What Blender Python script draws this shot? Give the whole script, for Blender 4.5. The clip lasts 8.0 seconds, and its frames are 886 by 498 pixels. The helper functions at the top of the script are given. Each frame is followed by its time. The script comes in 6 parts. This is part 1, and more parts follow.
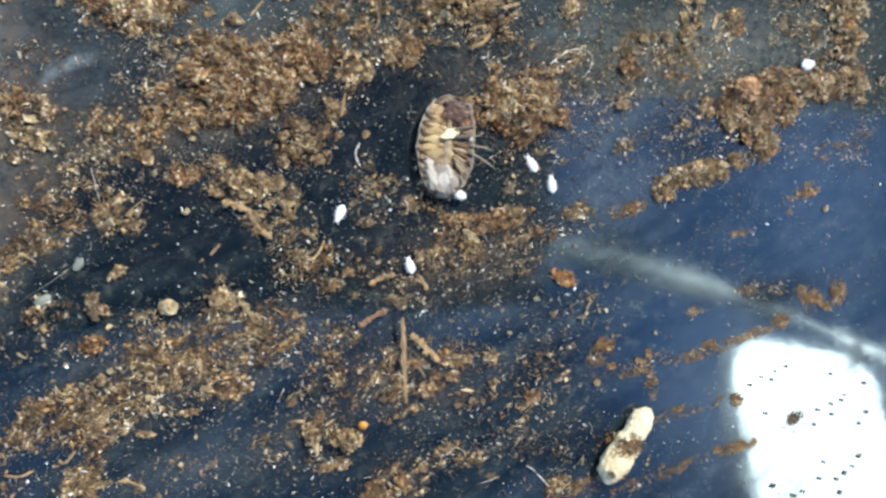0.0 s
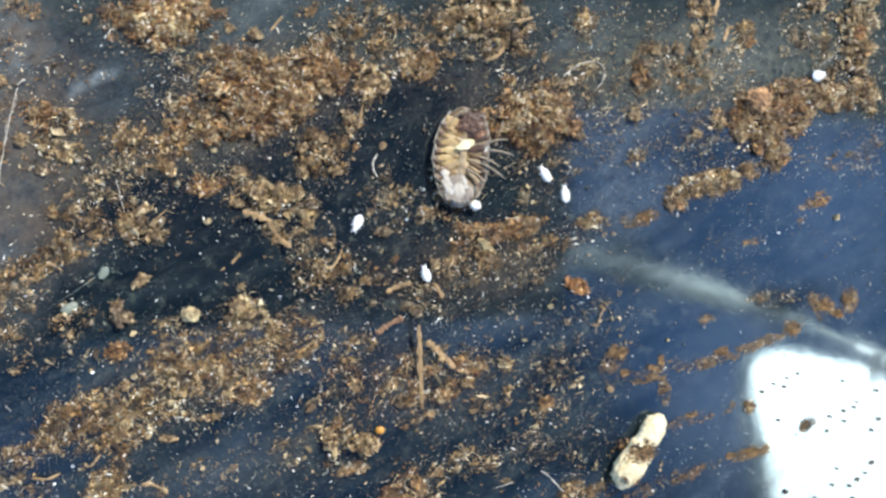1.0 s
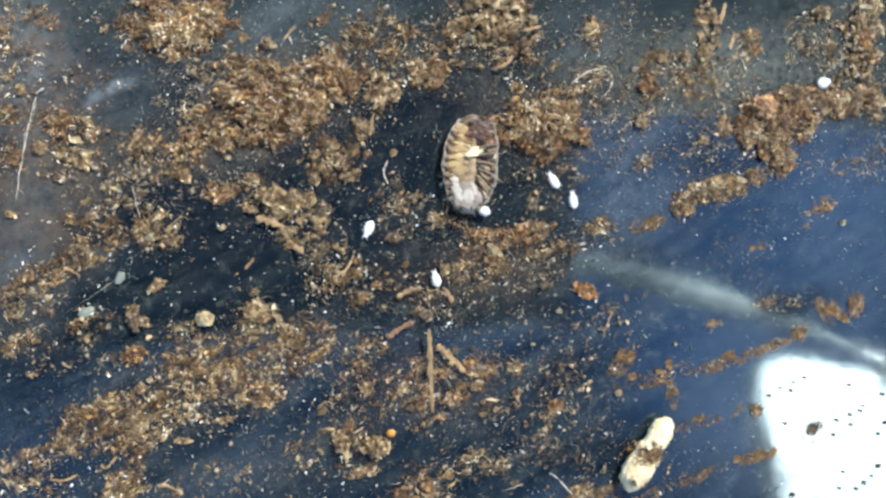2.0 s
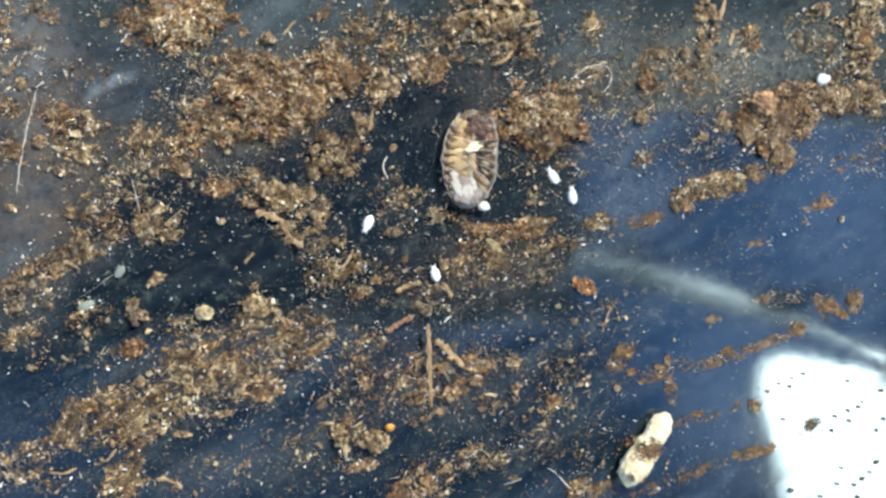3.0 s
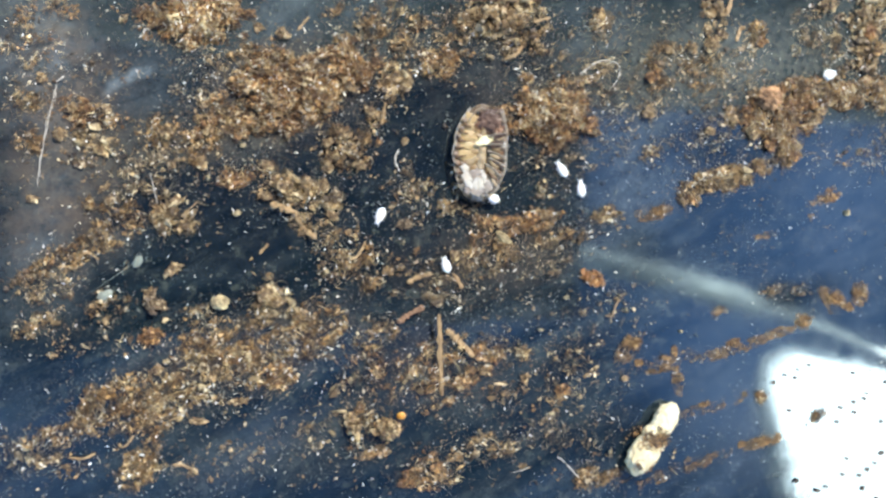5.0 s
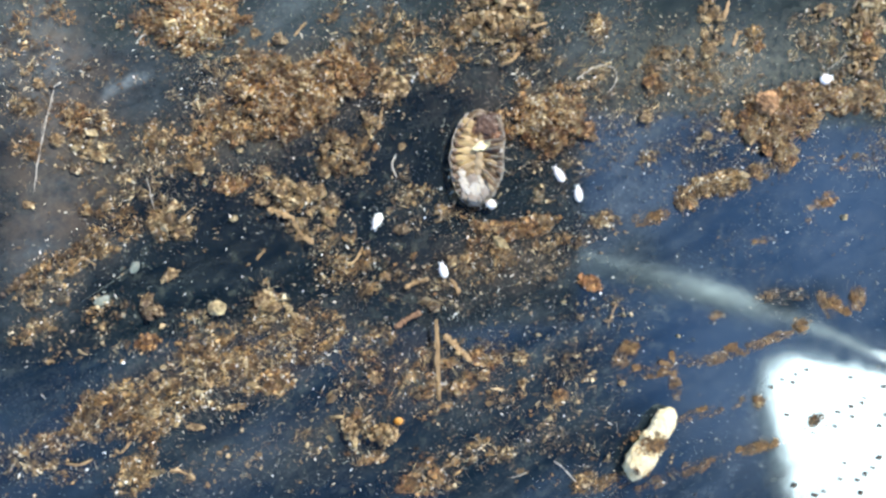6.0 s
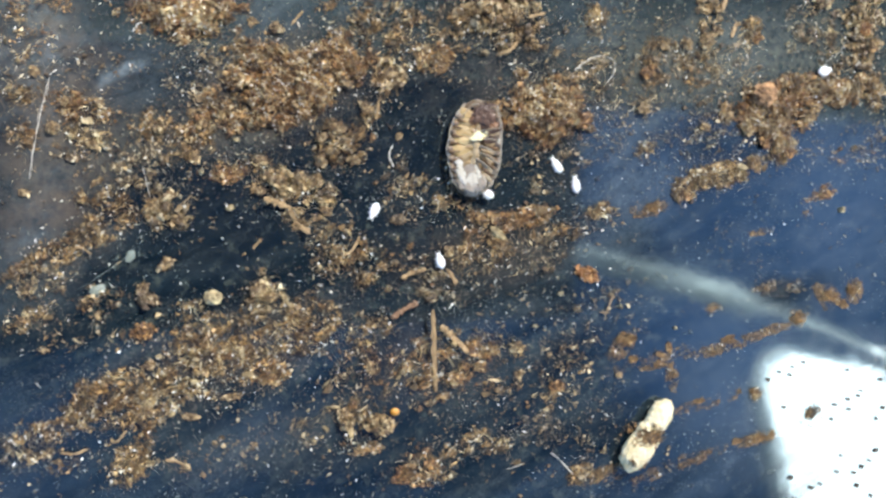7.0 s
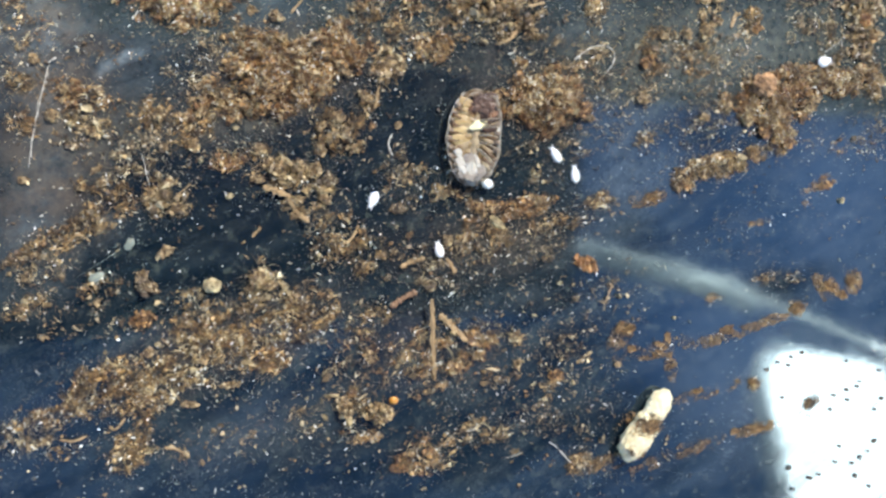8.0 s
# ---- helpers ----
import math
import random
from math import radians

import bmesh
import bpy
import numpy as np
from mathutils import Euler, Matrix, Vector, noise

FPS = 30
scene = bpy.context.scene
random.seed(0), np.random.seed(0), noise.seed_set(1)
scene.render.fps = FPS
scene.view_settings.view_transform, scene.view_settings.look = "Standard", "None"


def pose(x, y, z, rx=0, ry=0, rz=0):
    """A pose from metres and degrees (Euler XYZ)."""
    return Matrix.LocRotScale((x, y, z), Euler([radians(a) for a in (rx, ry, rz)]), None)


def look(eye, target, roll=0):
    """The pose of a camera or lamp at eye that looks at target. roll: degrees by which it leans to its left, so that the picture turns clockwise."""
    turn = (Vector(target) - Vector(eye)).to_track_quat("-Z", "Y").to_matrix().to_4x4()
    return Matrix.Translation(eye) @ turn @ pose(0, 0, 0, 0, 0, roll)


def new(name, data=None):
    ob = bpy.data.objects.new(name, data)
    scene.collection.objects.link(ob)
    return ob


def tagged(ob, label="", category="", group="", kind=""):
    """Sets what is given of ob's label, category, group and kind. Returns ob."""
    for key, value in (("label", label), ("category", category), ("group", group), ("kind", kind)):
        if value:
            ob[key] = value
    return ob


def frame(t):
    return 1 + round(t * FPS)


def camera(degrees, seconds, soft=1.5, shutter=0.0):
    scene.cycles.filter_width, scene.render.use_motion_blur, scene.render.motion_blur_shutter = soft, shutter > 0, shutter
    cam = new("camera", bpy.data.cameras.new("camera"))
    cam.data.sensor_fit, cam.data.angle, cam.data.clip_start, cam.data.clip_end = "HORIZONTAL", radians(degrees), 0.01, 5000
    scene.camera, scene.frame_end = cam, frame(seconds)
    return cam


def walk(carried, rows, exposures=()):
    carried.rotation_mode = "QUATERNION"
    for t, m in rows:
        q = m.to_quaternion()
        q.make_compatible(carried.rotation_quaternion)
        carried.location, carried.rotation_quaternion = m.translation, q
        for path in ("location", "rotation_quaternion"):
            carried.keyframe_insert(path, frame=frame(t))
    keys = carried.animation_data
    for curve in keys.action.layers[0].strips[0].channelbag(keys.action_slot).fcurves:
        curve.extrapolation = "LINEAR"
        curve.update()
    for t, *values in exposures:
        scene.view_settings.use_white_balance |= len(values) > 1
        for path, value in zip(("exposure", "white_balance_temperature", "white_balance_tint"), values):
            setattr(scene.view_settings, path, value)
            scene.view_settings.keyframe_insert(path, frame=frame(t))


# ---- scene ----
CAM_ROWS = [
    (0.0, pose(0.00121, 0.00086, 0.11489, -1.301, -19.833, 0.128)),
    (0.5, pose(0.00044, 0.00071, 0.11795, -0.716, -18.597, 0.013)),
    (1.0, pose(0.00086, 0.00073, 0.11750, -0.715, -18.755, 0.034)),
    (1.5, pose(0.00018, 0.00061, 0.11902, -0.204, -18.293, -0.119)),
    (3.0, pose(0.00030, 0.00016, 0.11953, -0.455, -18.214, 0.113)),
    (3.5, pose(-0.00000, 0.00000, 0.12000, -0.255, -18.129, 0.041)),
    (4.0, pose(0.00022, 0.00086, 0.11982, -0.504, -18.264, -0.002)),
    (4.5, pose(-0.00054, -0.00070, 0.12156, -0.636, -17.694, 0.247)),
    (6.0, pose(-0.00030, -0.00059, 0.12173, -0.272, -17.741, 0.114)),
    (6.5, pose(-0.00008, -0.00102, 0.12148, -0.343, -17.836, 0.174)),
    (7.0, pose(-0.00021, -0.00115, 0.12139, -0.603, -17.914, 0.341)),
    (7.5, pose(0.00003, -0.00197, 0.12118, -0.685, -18.033, 0.394)),
    (8.0, pose(-0.00005, -0.00190, 0.12157, -0.889, -17.870, 0.465)),
]
cam = camera(45.0, 8.0, soft=2.75, shutter=0.3)
walk(cam, CAM_ROWS, exposures=((0.0, 1.14), (0.6, 1.19), (1.6, 1.23), (3.5, 1.27), (4.5, 1.37), (6.0, 1.32), (7.0, 1.24), (8.0, 1.22)))

# ---- light: clear sky and one sun from the far side, a little to +x ----
SUN_AZIMUTH, SUN_HEIGHT = 26.0, 53.0
world = bpy.data.worlds.new("sky")
scene.world = world
world.use_nodes = True
wn = world.node_tree
sky = wn.nodes.new("ShaderNodeTexSky")
sky.sky_type = "NISHITA"
sky.sun_disc = False
sky.sun_elevation, sky.sun_rotation = radians(SUN_HEIGHT), radians(SUN_AZIMUTH)
sky.altitude = 2500.0
sky.air_density, sky.dust_density, sky.ozone_density = 1.0, 0.1, 3.2
wn.nodes["Background"].inputs["Strength"].default_value = 0.15
wn.links.new(sky.outputs["Color"], wn.nodes["Background"].inputs["Color"])
sun = new("sun", bpy.data.lights.new("sun", "SUN"))
sun.data.energy, sun.data.angle, sun.data.color = 2.9, radians(0.53), (1.0, 0.94, 0.82)
to_sun = Vector((math.sin(radians(SUN_AZIMUTH)) * math.cos(radians(SUN_HEIGHT)),
                 math.cos(radians(SUN_AZIMUTH)) * math.cos(radians(SUN_HEIGHT)), math.sin(radians(SUN_HEIGHT))))
sun.matrix_world = look(to_sun * 3, (0, 0, 0))

# ---- materials ----
MM = 0.001


class Nodes:
    """A small node builder for one material."""

    def __init__(self, name):
        self.mat = bpy.data.materials.new(name)
        self.mat.use_nodes = True
        self.tree = self.mat.node_tree
        self.bsdf = self.tree.nodes["Principled BSDF"]
        self.place = self.add("ShaderNodeTexCoord").outputs["Object"]

    def add(self, kind, **inputs):
        node = self.tree.nodes.new(kind)
        for key, value in inputs.items():
            self.feed(node, key.replace("_", " "), value)
        return node

    def feed(self, node, key, value):
        socket = node.inputs[key]
        if isinstance(value, bpy.types.NodeSocket):
            self.tree.links.new(value, socket)
        else:
            socket.default_value = value

    def noise(self, scale, detail=4.0, rough=0.6, stretch=None, turn=0.0):
        src = self.place
        if stretch:
            mp = self.add("ShaderNodeMapping", Vector=src)
            mp.vector_type = "TEXTURE"
            mp.inputs["Rotation"].default_value = (0, 0, radians(-turn))
            mp.inputs["Scale"].default_value = (1 / stretch[0], 1 / stretch[1], 1)
            src = mp.outputs["Vector"]
        return self.add("ShaderNodeTexNoise", Vector=src, Scale=scale, Detail=detail, Roughness=rough).outputs["Fac"]

    def ramp(self, fac, stops):
        node = self.add("ShaderNodeValToRGB", Fac=fac)
        el = node.color_ramp.elements
        while len(el) < len(stops):
            el.new(0.5)
        for e, (at, c) in zip(el, stops):
            e.position = at
            e.color = (*c, 1) if isinstance(c, tuple) else (c, c, c, 1)
        return node.outputs["Color"]

    def mix(self, fac, a, b, mode="MIX"):
        node = self.tree.nodes.new("ShaderNodeMix")
        node.data_type, node.blend_type = "RGBA", mode
        for i, value in ((0, fac), (6, a), (7, b)):
            if isinstance(value, bpy.types.NodeSocket):
                self.tree.links.new(value, node.inputs[i])
            else:
                node.inputs[i].default_value = value if i == 0 else (*value, 1)
        return node.outputs[2]

    def set(self, **inputs):
        for key, value in inputs.items():
            self.feed(self.bsdf, key.replace("_", " "), value)

    def bump(self, height, strength, distance):
        self.set(Normal=self.add("ShaderNodeBump", Height=height, Strength=strength, Distance=distance).outputs["Normal"])


def crumb_material(name, stops, island=True, rough=0.42, grain=2600.0, gloss=0.42):
    """Earthy crumbs: each takes a tint of its own, with mottling and relief."""
    n = Nodes(name)
    pick = n.add("ShaderNodeNewGeometry").outputs["Random Per Island"] if island else n.add("ShaderNodeObjectInfo").outputs["Random"]
    base = n.ramp(pick, stops)
    mott = n.ramp(n.noise(grain, 5, 0.7), [(0.3, 0.55), (0.52, 0.95), (0.72, 1.3)])
    drift = n.ramp(n.noise(650.0, 2, 0.5), [(0.34, (0.50, 0.48, 0.47)), (0.5, (0.98, 0.97, 0.96)), (0.68, (1.5, 1.5, 1.5))])
    region = n.ramp(n.noise(140.0, 3, 0.6), [(0.36, (0.95, 0.87, 0.78)), (0.5, (1.0, 1.0, 0.98)), (0.64, (1.30, 1.36, 1.36))])
    base = n.mix(1.0, n.mix(1.0, base, drift, "MULTIPLY"), region, "MULTIPLY")
    n.set(Base_Color=n.mix(1.0, base, mott, "MULTIPLY"), Roughness=rough, Specular_IOR_Level=gloss)
    n.bump(n.noise(grain * 1.7, 4, 0.65), 0.6, 0.00008)
    return n.mat


def plain_material(name, a, b, scale, rough, metal=0.0, bump=0.2, gloss=0.5, through_light=0.0):
    n = Nodes(name)
    n.set(Base_Color=n.mix(n.ramp(n.noise(scale, 5, 0.65), [(0.3, 0.0), (0.7, 1.0)]), a, b), Roughness=rough, Metallic=metal, Specular_IOR_Level=gloss)
    if through_light:
        n.set(Subsurface_Weight=through_light, Subsurface_Radius=(1.0, 0.7, 0.45), Subsurface_Scale=0.0006)
    n.bump(n.noise(scale * 2.3, 4, 0.6), bump, 0.0001)
    return n.mat


# Pale dust smears, plus reflected haze and glow painted in as film.
SMEARS_AND_HAZE = (
    (3.8, 17.2, 8.4, 4.8, 30, 0.18),
    (19.0, 24.9, 8.2, 4.4, 25, 0.62),
    (59.0, 26.0, 9.0, 5.6, 15, 0.60),
    (-7.0, 19.5, 7.4, 9.7, 0, 0.90),
    (-6.4, 6.1, 5.1, 12.6, 0, 0.42),
    (28.1, 26.8, 9.2, 3.3, 0, 0.48),
    (65.1, 8.7, 9.8, 9.8, 0, 0.30),
    (63.5, 5.2, 6.7, 10.5, 0, 0.40),
    (15.9, -24.4, 10.9, 4.6, 15, 0.34),
    (79.0, 23.7, 14.2, 7.9, 10, 0.60),
)
MORE_SMEARS_AND_HAZE = (
    (48.5, -9.3, 9.2, 2.6, 8, 0.30),
    (1.7, 16.6, 2.8, 0.8, 38, 0.90),
    (0.2, 15.6, 2.8, 0.9, 62, 0.90),
    (3.2, 17.4, 2.4, 0.9, 12, 0.90),
    # soft upright reflection painted as a haze column
    (-5.3, 20.0, 2.2, 12.0, 2, 0.50),
    (24.1, 20.1, 18.1, 9.0, 20, 0.17),
    (-7.5, -5.2, 6.8, 8.0, 0, 0.50),
    (55.0, 7.8, 4.4, 11.6, 0, 0.15),
    (94.8, 10.1, 13.3, 13.3, 0, 0.25),
    (7.9, 14.3, 15.8, 10.9, 20, 0.13),
    (-0.8, 18.6, 18.1, 11.8, 10, 0.24),
    # paints the glow round the reflected panel
    (78.3, -22.4, 10.3, 15.0, 0, 0.30),
    (96.7, -2.8, 10.1, 10.1, 0, 0.25),
    (-3.5, 2.0, 9.0, 12.0, 0, 0.18),
)
SOILED = (
    (20.0, 16.0, 16.0, 7.0, 25, 0.34),
    (45.0, -3.0, 16.0, 6.0, 5, 0.20),
    (14.0, -14.0, 18.0, 5.5, 18, 0.24),
    (38.0, -16.0, 9.0, 7.0, 0, 0.18),
    (-4.0, 13.0, 9.0, 12.0, 0, 0.36),
    (-5.0, 2.0, 9.0, 10.0, 0, 0.34),
    (-6.0, 21.0, 8.0, 7.0, 0, 0.26),
    (47.0, 19.0, 16.0, 9.0, 0, 0.12),
)
HAZED = (
    (67.0, 21.0, 17.0, 8.5, 12, 0.42),
    (81.0, 22.5, 18.0, 8.5, 8, 0.30),
    (94.0, 26.5, 13.0, 9.0, 8, 0.22),
    (2.0, 9.0, 14.0, 5.0, 20, 0.30),
    (15.0, 11.0, 9.0, 4.0, 25, 0.30),
    (22.0, -24.0, 16.0, 5.0, 12, 0.07),
)
# Stronger sheen painted in toward +x, to brighten the reflected sky.
BRIGHTER_SHEEN = ((87.0, 1.0, 42.0, 30.0, 10, 0.35), (98.0, -12.0, 30.0, 26.0, 0, 0.3), (76.0, -18.0, 16.0, 14.0, 0, 0.9), (96.0, 6.0, 22.0, 13.0, 10, 0.4))
# Rows that dull the plastic: some grime, the rest painted dimmer reflection.
GRIME_AND_DIMMING = (
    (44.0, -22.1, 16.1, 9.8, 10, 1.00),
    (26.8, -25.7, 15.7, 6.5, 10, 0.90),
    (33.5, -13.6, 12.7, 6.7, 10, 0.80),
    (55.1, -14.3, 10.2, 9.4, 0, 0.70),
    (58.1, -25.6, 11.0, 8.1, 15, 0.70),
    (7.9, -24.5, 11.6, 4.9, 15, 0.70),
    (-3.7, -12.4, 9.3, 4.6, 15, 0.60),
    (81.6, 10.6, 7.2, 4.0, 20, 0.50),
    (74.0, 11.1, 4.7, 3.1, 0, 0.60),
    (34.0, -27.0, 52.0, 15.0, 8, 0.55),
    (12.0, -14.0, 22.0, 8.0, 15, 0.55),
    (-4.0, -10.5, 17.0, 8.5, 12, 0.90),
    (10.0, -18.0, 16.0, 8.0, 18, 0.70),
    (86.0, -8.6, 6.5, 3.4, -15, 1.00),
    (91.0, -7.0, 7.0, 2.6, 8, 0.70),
    # fades the left end of the reflected band
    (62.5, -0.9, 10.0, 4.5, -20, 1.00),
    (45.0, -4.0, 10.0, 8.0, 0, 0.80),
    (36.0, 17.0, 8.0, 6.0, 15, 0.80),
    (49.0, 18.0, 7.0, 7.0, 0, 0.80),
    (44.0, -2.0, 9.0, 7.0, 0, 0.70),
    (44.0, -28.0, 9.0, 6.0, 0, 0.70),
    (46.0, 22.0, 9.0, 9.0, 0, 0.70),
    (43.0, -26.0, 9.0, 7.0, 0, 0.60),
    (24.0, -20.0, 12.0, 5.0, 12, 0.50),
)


def sheet_material():
    """Deep navy polished plastic: wiped, streaky dried dust, fine scuffs, painted haze and reflection."""
    n = Nodes("navy_plastic")
    n.place = n.add("ShaderNodeNewGeometry").outputs["Position"]
    streak = n.noise(55.0, 6, 0.62, (1.0, 4.5, 1.0), -24)
    cloud = n.noise(26.0, 3, 0.5)
    fine = n.noise(1500.0, 3, 0.7)
    film = n.mix(1.0, n.ramp(streak, [(0.42, 0.0), (0.8, 0.48)]), n.ramp(cloud, [(0.36, 0.05), (0.68, 1.0)]), "MULTIPLY")
    film = n.mix(1.0, film, n.ramp(fine, [(0.35, 0.35), (0.65, 1.0)]), "MULTIPLY")
    dust = n.mix(n.ramp(n.noise(19.0, 2), [(0.4, 0.0), (0.6, 1.0)]), (0.085, 0.115, 0.128), (0.07, 0.105, 0.118))
    base = n.mix(n.ramp(n.noise(33.0, 3), [(0.35, 0.0), (0.65, 1.0)]), (0.0028, 0.0068, 0.0138), (0.0030, 0.0080, 0.0130))
    scuff = n.ramp(n.noise(420.0, 2, 0.5, (0.12, 3.0, 1.0), -21), [(0.68, 0.0), (0.78, 0.16)])
    base = n.mix(film, base, dust)
    # faint mottled bloom of dried soil water, patchy and grainy
    bloom = n.mix(1.0, n.ramp(n.noise(210.0, 5, 0.68, (0.8, 1.7, 1.0), -24), [(0.43, 0.0), (0.72, 0.38)]), n.ramp(n.noise(3300.0, 2, 0.8), [(0.42, 0.12), (0.62, 1.0)]), "MULTIPLY")
    base = n.mix(bloom, base, (0.092, 0.105, 0.099))
    spots = n.mix(1.0, n.ramp(n.noise(620.0, 3, 0.6), [(0.56, 0.0), (0.70, 0.5)]), n.ramp(n.noise(48.0, 3, 0.6), [(0.40, 0.1), (0.62, 1.0)]), "MULTIPLY")
    base = n.mix(spots, base, (0.075, 0.088, 0.072))
    def soft_ovals(rows):
        """Soft ovals: place, half axes in mm, turn, strength."""
        total = None
        for x, y, rx, ry, turn, amount in rows:
            mp = n.add("ShaderNodeMapping", Vector=n.place)
            mp.vector_type = "TEXTURE"
            mp.inputs["Location"].default_value = (x * MM, y * MM, 0)
            mp.inputs["Rotation"].default_value = (0, 0, radians(turn))
            mp.inputs["Scale"].default_value = (rx * MM, ry * MM, 1)
            ball = n.add("ShaderNodeTexGradient", Vector=mp.outputs["Vector"])
            ball.gradient_type = "SPHERICAL"
            one = n.ramp(ball.outputs["Fac"], [(0.0, 0.0), (0.8, amount)])
            total = one if total is None else n.mix(1.0, total, one, "ADD")
        return total

    smear_haze = soft_ovals(SMEARS_AND_HAZE + MORE_SMEARS_AND_HAZE)
    wisp = n.ramp(n.noise(120.0, 6, 0.7, (1.0, 1.9, 1.0), -30), [(0.34, 0.25), (0.70, 0.95)])
    wisp = n.mix(1.0, wisp, n.ramp(n.noise(520.0, 5, 0.75, (0.7, 1.2, 1.0), -34), [(0.36, 0.40), (0.66, 1.3)]), "MULTIPLY")
    smear_haze = n.mix(1.0, n.mix(1.0, smear_haze, wisp, "MULTIPLY"), n.ramp(fine, [(0.3, 0.55), (0.65, 1.0)]), "MULTIPLY")
    base = n.mix(smear_haze, base, (0.125, 0.155, 0.172))
    soiled = n.mix(1.0, soft_ovals(SOILED), n.ramp(n.noise(260.0, 6, 0.8), [(0.40, 0.05), (0.60, 1.5)]), "MULTIPLY")
    base = n.mix(soiled, base, (0.135, 0.106, 0.08))
    # olive-grey dried splash film, broken into fine specks
    hazed = n.mix(1.0, soft_ovals(HAZED), n.ramp(n.noise(900.0, 5, 0.8), [(0.42, 0.12), (0.60, 1.7)]), "MULTIPLY")
    base = n.mix(hazed, base, (0.112, 0.112, 0.092))
    n.set(Base_Color=n.mix(scuff, base, (0.09, 0.11, 0.13)), IOR=1.9, Specular_Tint=(0.76, 0.95, 1.0, 1))
    # dull greasy grime and painted-in dimmer reflections cut the polish in streaks and patches
    dull = n.mix(1.0, soft_ovals(GRIME_AND_DIMMING), n.ramp(n.noise(70.0, 5, 0.65, (1.0, 2.6, 1.0), -24), [(0.30, 0.38), (0.60, 1.1)]), "MULTIPLY")
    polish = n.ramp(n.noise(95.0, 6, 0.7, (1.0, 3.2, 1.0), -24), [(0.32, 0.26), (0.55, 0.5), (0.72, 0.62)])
    polish = n.mix(soft_ovals(BRIGHTER_SHEEN), polish, (0.9, 0.9, 0.9))
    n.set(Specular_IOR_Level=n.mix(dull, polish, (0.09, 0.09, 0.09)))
    n.set(Roughness=n.ramp(n.noise(150.0, 4), [(0.3, 0.042), (0.75, 0.088)]))
    n.bump(n.mix(0.5, n.noise(240.0, 3), n.noise(45.0, 2)), 0.02, 0.0006)
    return n.mat


TONES = {
    "chip": crumb_material("bark_chips", [(0.0, (0.079, 0.051, 0.025)), (0.45, (0.179, 0.123, 0.058)), (0.8, (0.307, 0.231, 0.117)), (1.0, (0.496, 0.414, 0.262))]),
    "pale": crumb_material("pale_flakes", [(0.0, (0.121, 0.077, 0.032)), (0.35, (0.276, 0.188, 0.081)), (0.7, (0.529, 0.395, 0.191)), (1.0, (0.860, 0.695, 0.403))]),
    "trail": crumb_material("rust_trail_crumbs", [(0.0, (0.085, 0.044, 0.016)), (0.5, (0.185, 0.101, 0.032)), (0.85, (0.270, 0.158, 0.056)), (1.0, (0.420, 0.288, 0.135))]),
    "orange": crumb_material("orange_bark_crumbs", [(0.0, (0.10, 0.04, 0.014)), (0.4, (0.24, 0.105, 0.034)), (0.8, (0.36, 0.18, 0.06)), (1.0, (0.55, 0.36, 0.17))]),
    "brown": crumb_material("brown_soil", [(0.0, (0.028, 0.018, 0.011)), (0.3, (0.076, 0.044, 0.019)), (0.62, (0.130, 0.071, 0.025)), (0.80, (0.256, 0.148, 0.053)), (1.0, (0.451, 0.295, 0.126))]),
    "rust": crumb_material("rust_soil_crumbs", [(0.0, (0.041, 0.022, 0.011)), (0.3, (0.102, 0.048, 0.021)), (0.65, (0.192, 0.100, 0.038)), (0.82, (0.335, 0.180, 0.062)), (1.0, (0.537, 0.348, 0.151))]),
    "tan": crumb_material("tan_soil_crumbs", [(0.0, (0.076, 0.049, 0.029)), (0.25, (0.160, 0.099, 0.048)), (0.6, (0.244, 0.162, 0.073)), (0.82, (0.412, 0.293, 0.142)), (1.0, (0.607, 0.496, 0.297))]),
    "grey": crumb_material("grey_soil_crumbs", [(0.0, (0.039, 0.027, 0.019)), (0.35, (0.094, 0.061, 0.033)), (0.7, (0.169, 0.110, 0.053)), (0.84, (0.357, 0.267, 0.151)), (1.0, (0.612, 0.519, 0.349))]),
}
rust_soil = crumb_material("rust_lump", [(0.0, (0.12, 0.062, 0.026)), (1.0, (0.24, 0.13, 0.055))], False, 0.8, 1700)
tan_soil = crumb_material("tan_lump", [(0.0, (0.18, 0.12, 0.058)), (1.0, (0.34, 0.24, 0.125))], False, 0.8, 1700)
pale_grit = crumb_material("pale_grit", [(0.0, (0.27, 0.21, 0.10)), (1.0, (0.40, 0.33, 0.185))], False, 0.6, 1500)
grey_grit = crumb_material("grey_grit", [(0.0, (0.26, 0.22, 0.16)), (1.0, (0.42, 0.36, 0.27))], False, 0.8, 1700)
orange_bark = crumb_material("orange_bark", [(0.0, (0.17, 0.075, 0.025)), (1.0, (0.22, 0.10, 0.035))], False, 0.75, 1400)
nut_brown = crumb_material("nut_brown", [(0.0, (0.27, 0.155, 0.075)), (1.0, (0.30, 0.17, 0.08))], False, 0.7, 1200)
amber = plain_material("amber_bead", (0.44, 0.20, 0.03), (0.60, 0.30, 0.05), 900, 0.35, through_light=0.3)
# Near-white grains: mineral specks, and sparkle on the soil painted as colour.
glint = crumb_material("grain_and_glint", [(0.0, (0.30, 0.27, 0.19)), (0.5, (0.62, 0.57, 0.44)), (0.75, (0.82, 0.79, 0.70)), (1.0, (0.88, 0.87, 0.83))], True, 0.22)
straw = plain_material("dry_straw", (0.36, 0.245, 0.115), (0.19, 0.11, 0.045), 1300, 0.6, bump=0.5)
bark = plain_material("red_wood", (0.26, 0.145, 0.075), (0.15, 0.08, 0.04), 1500, 0.7, bump=0.5)
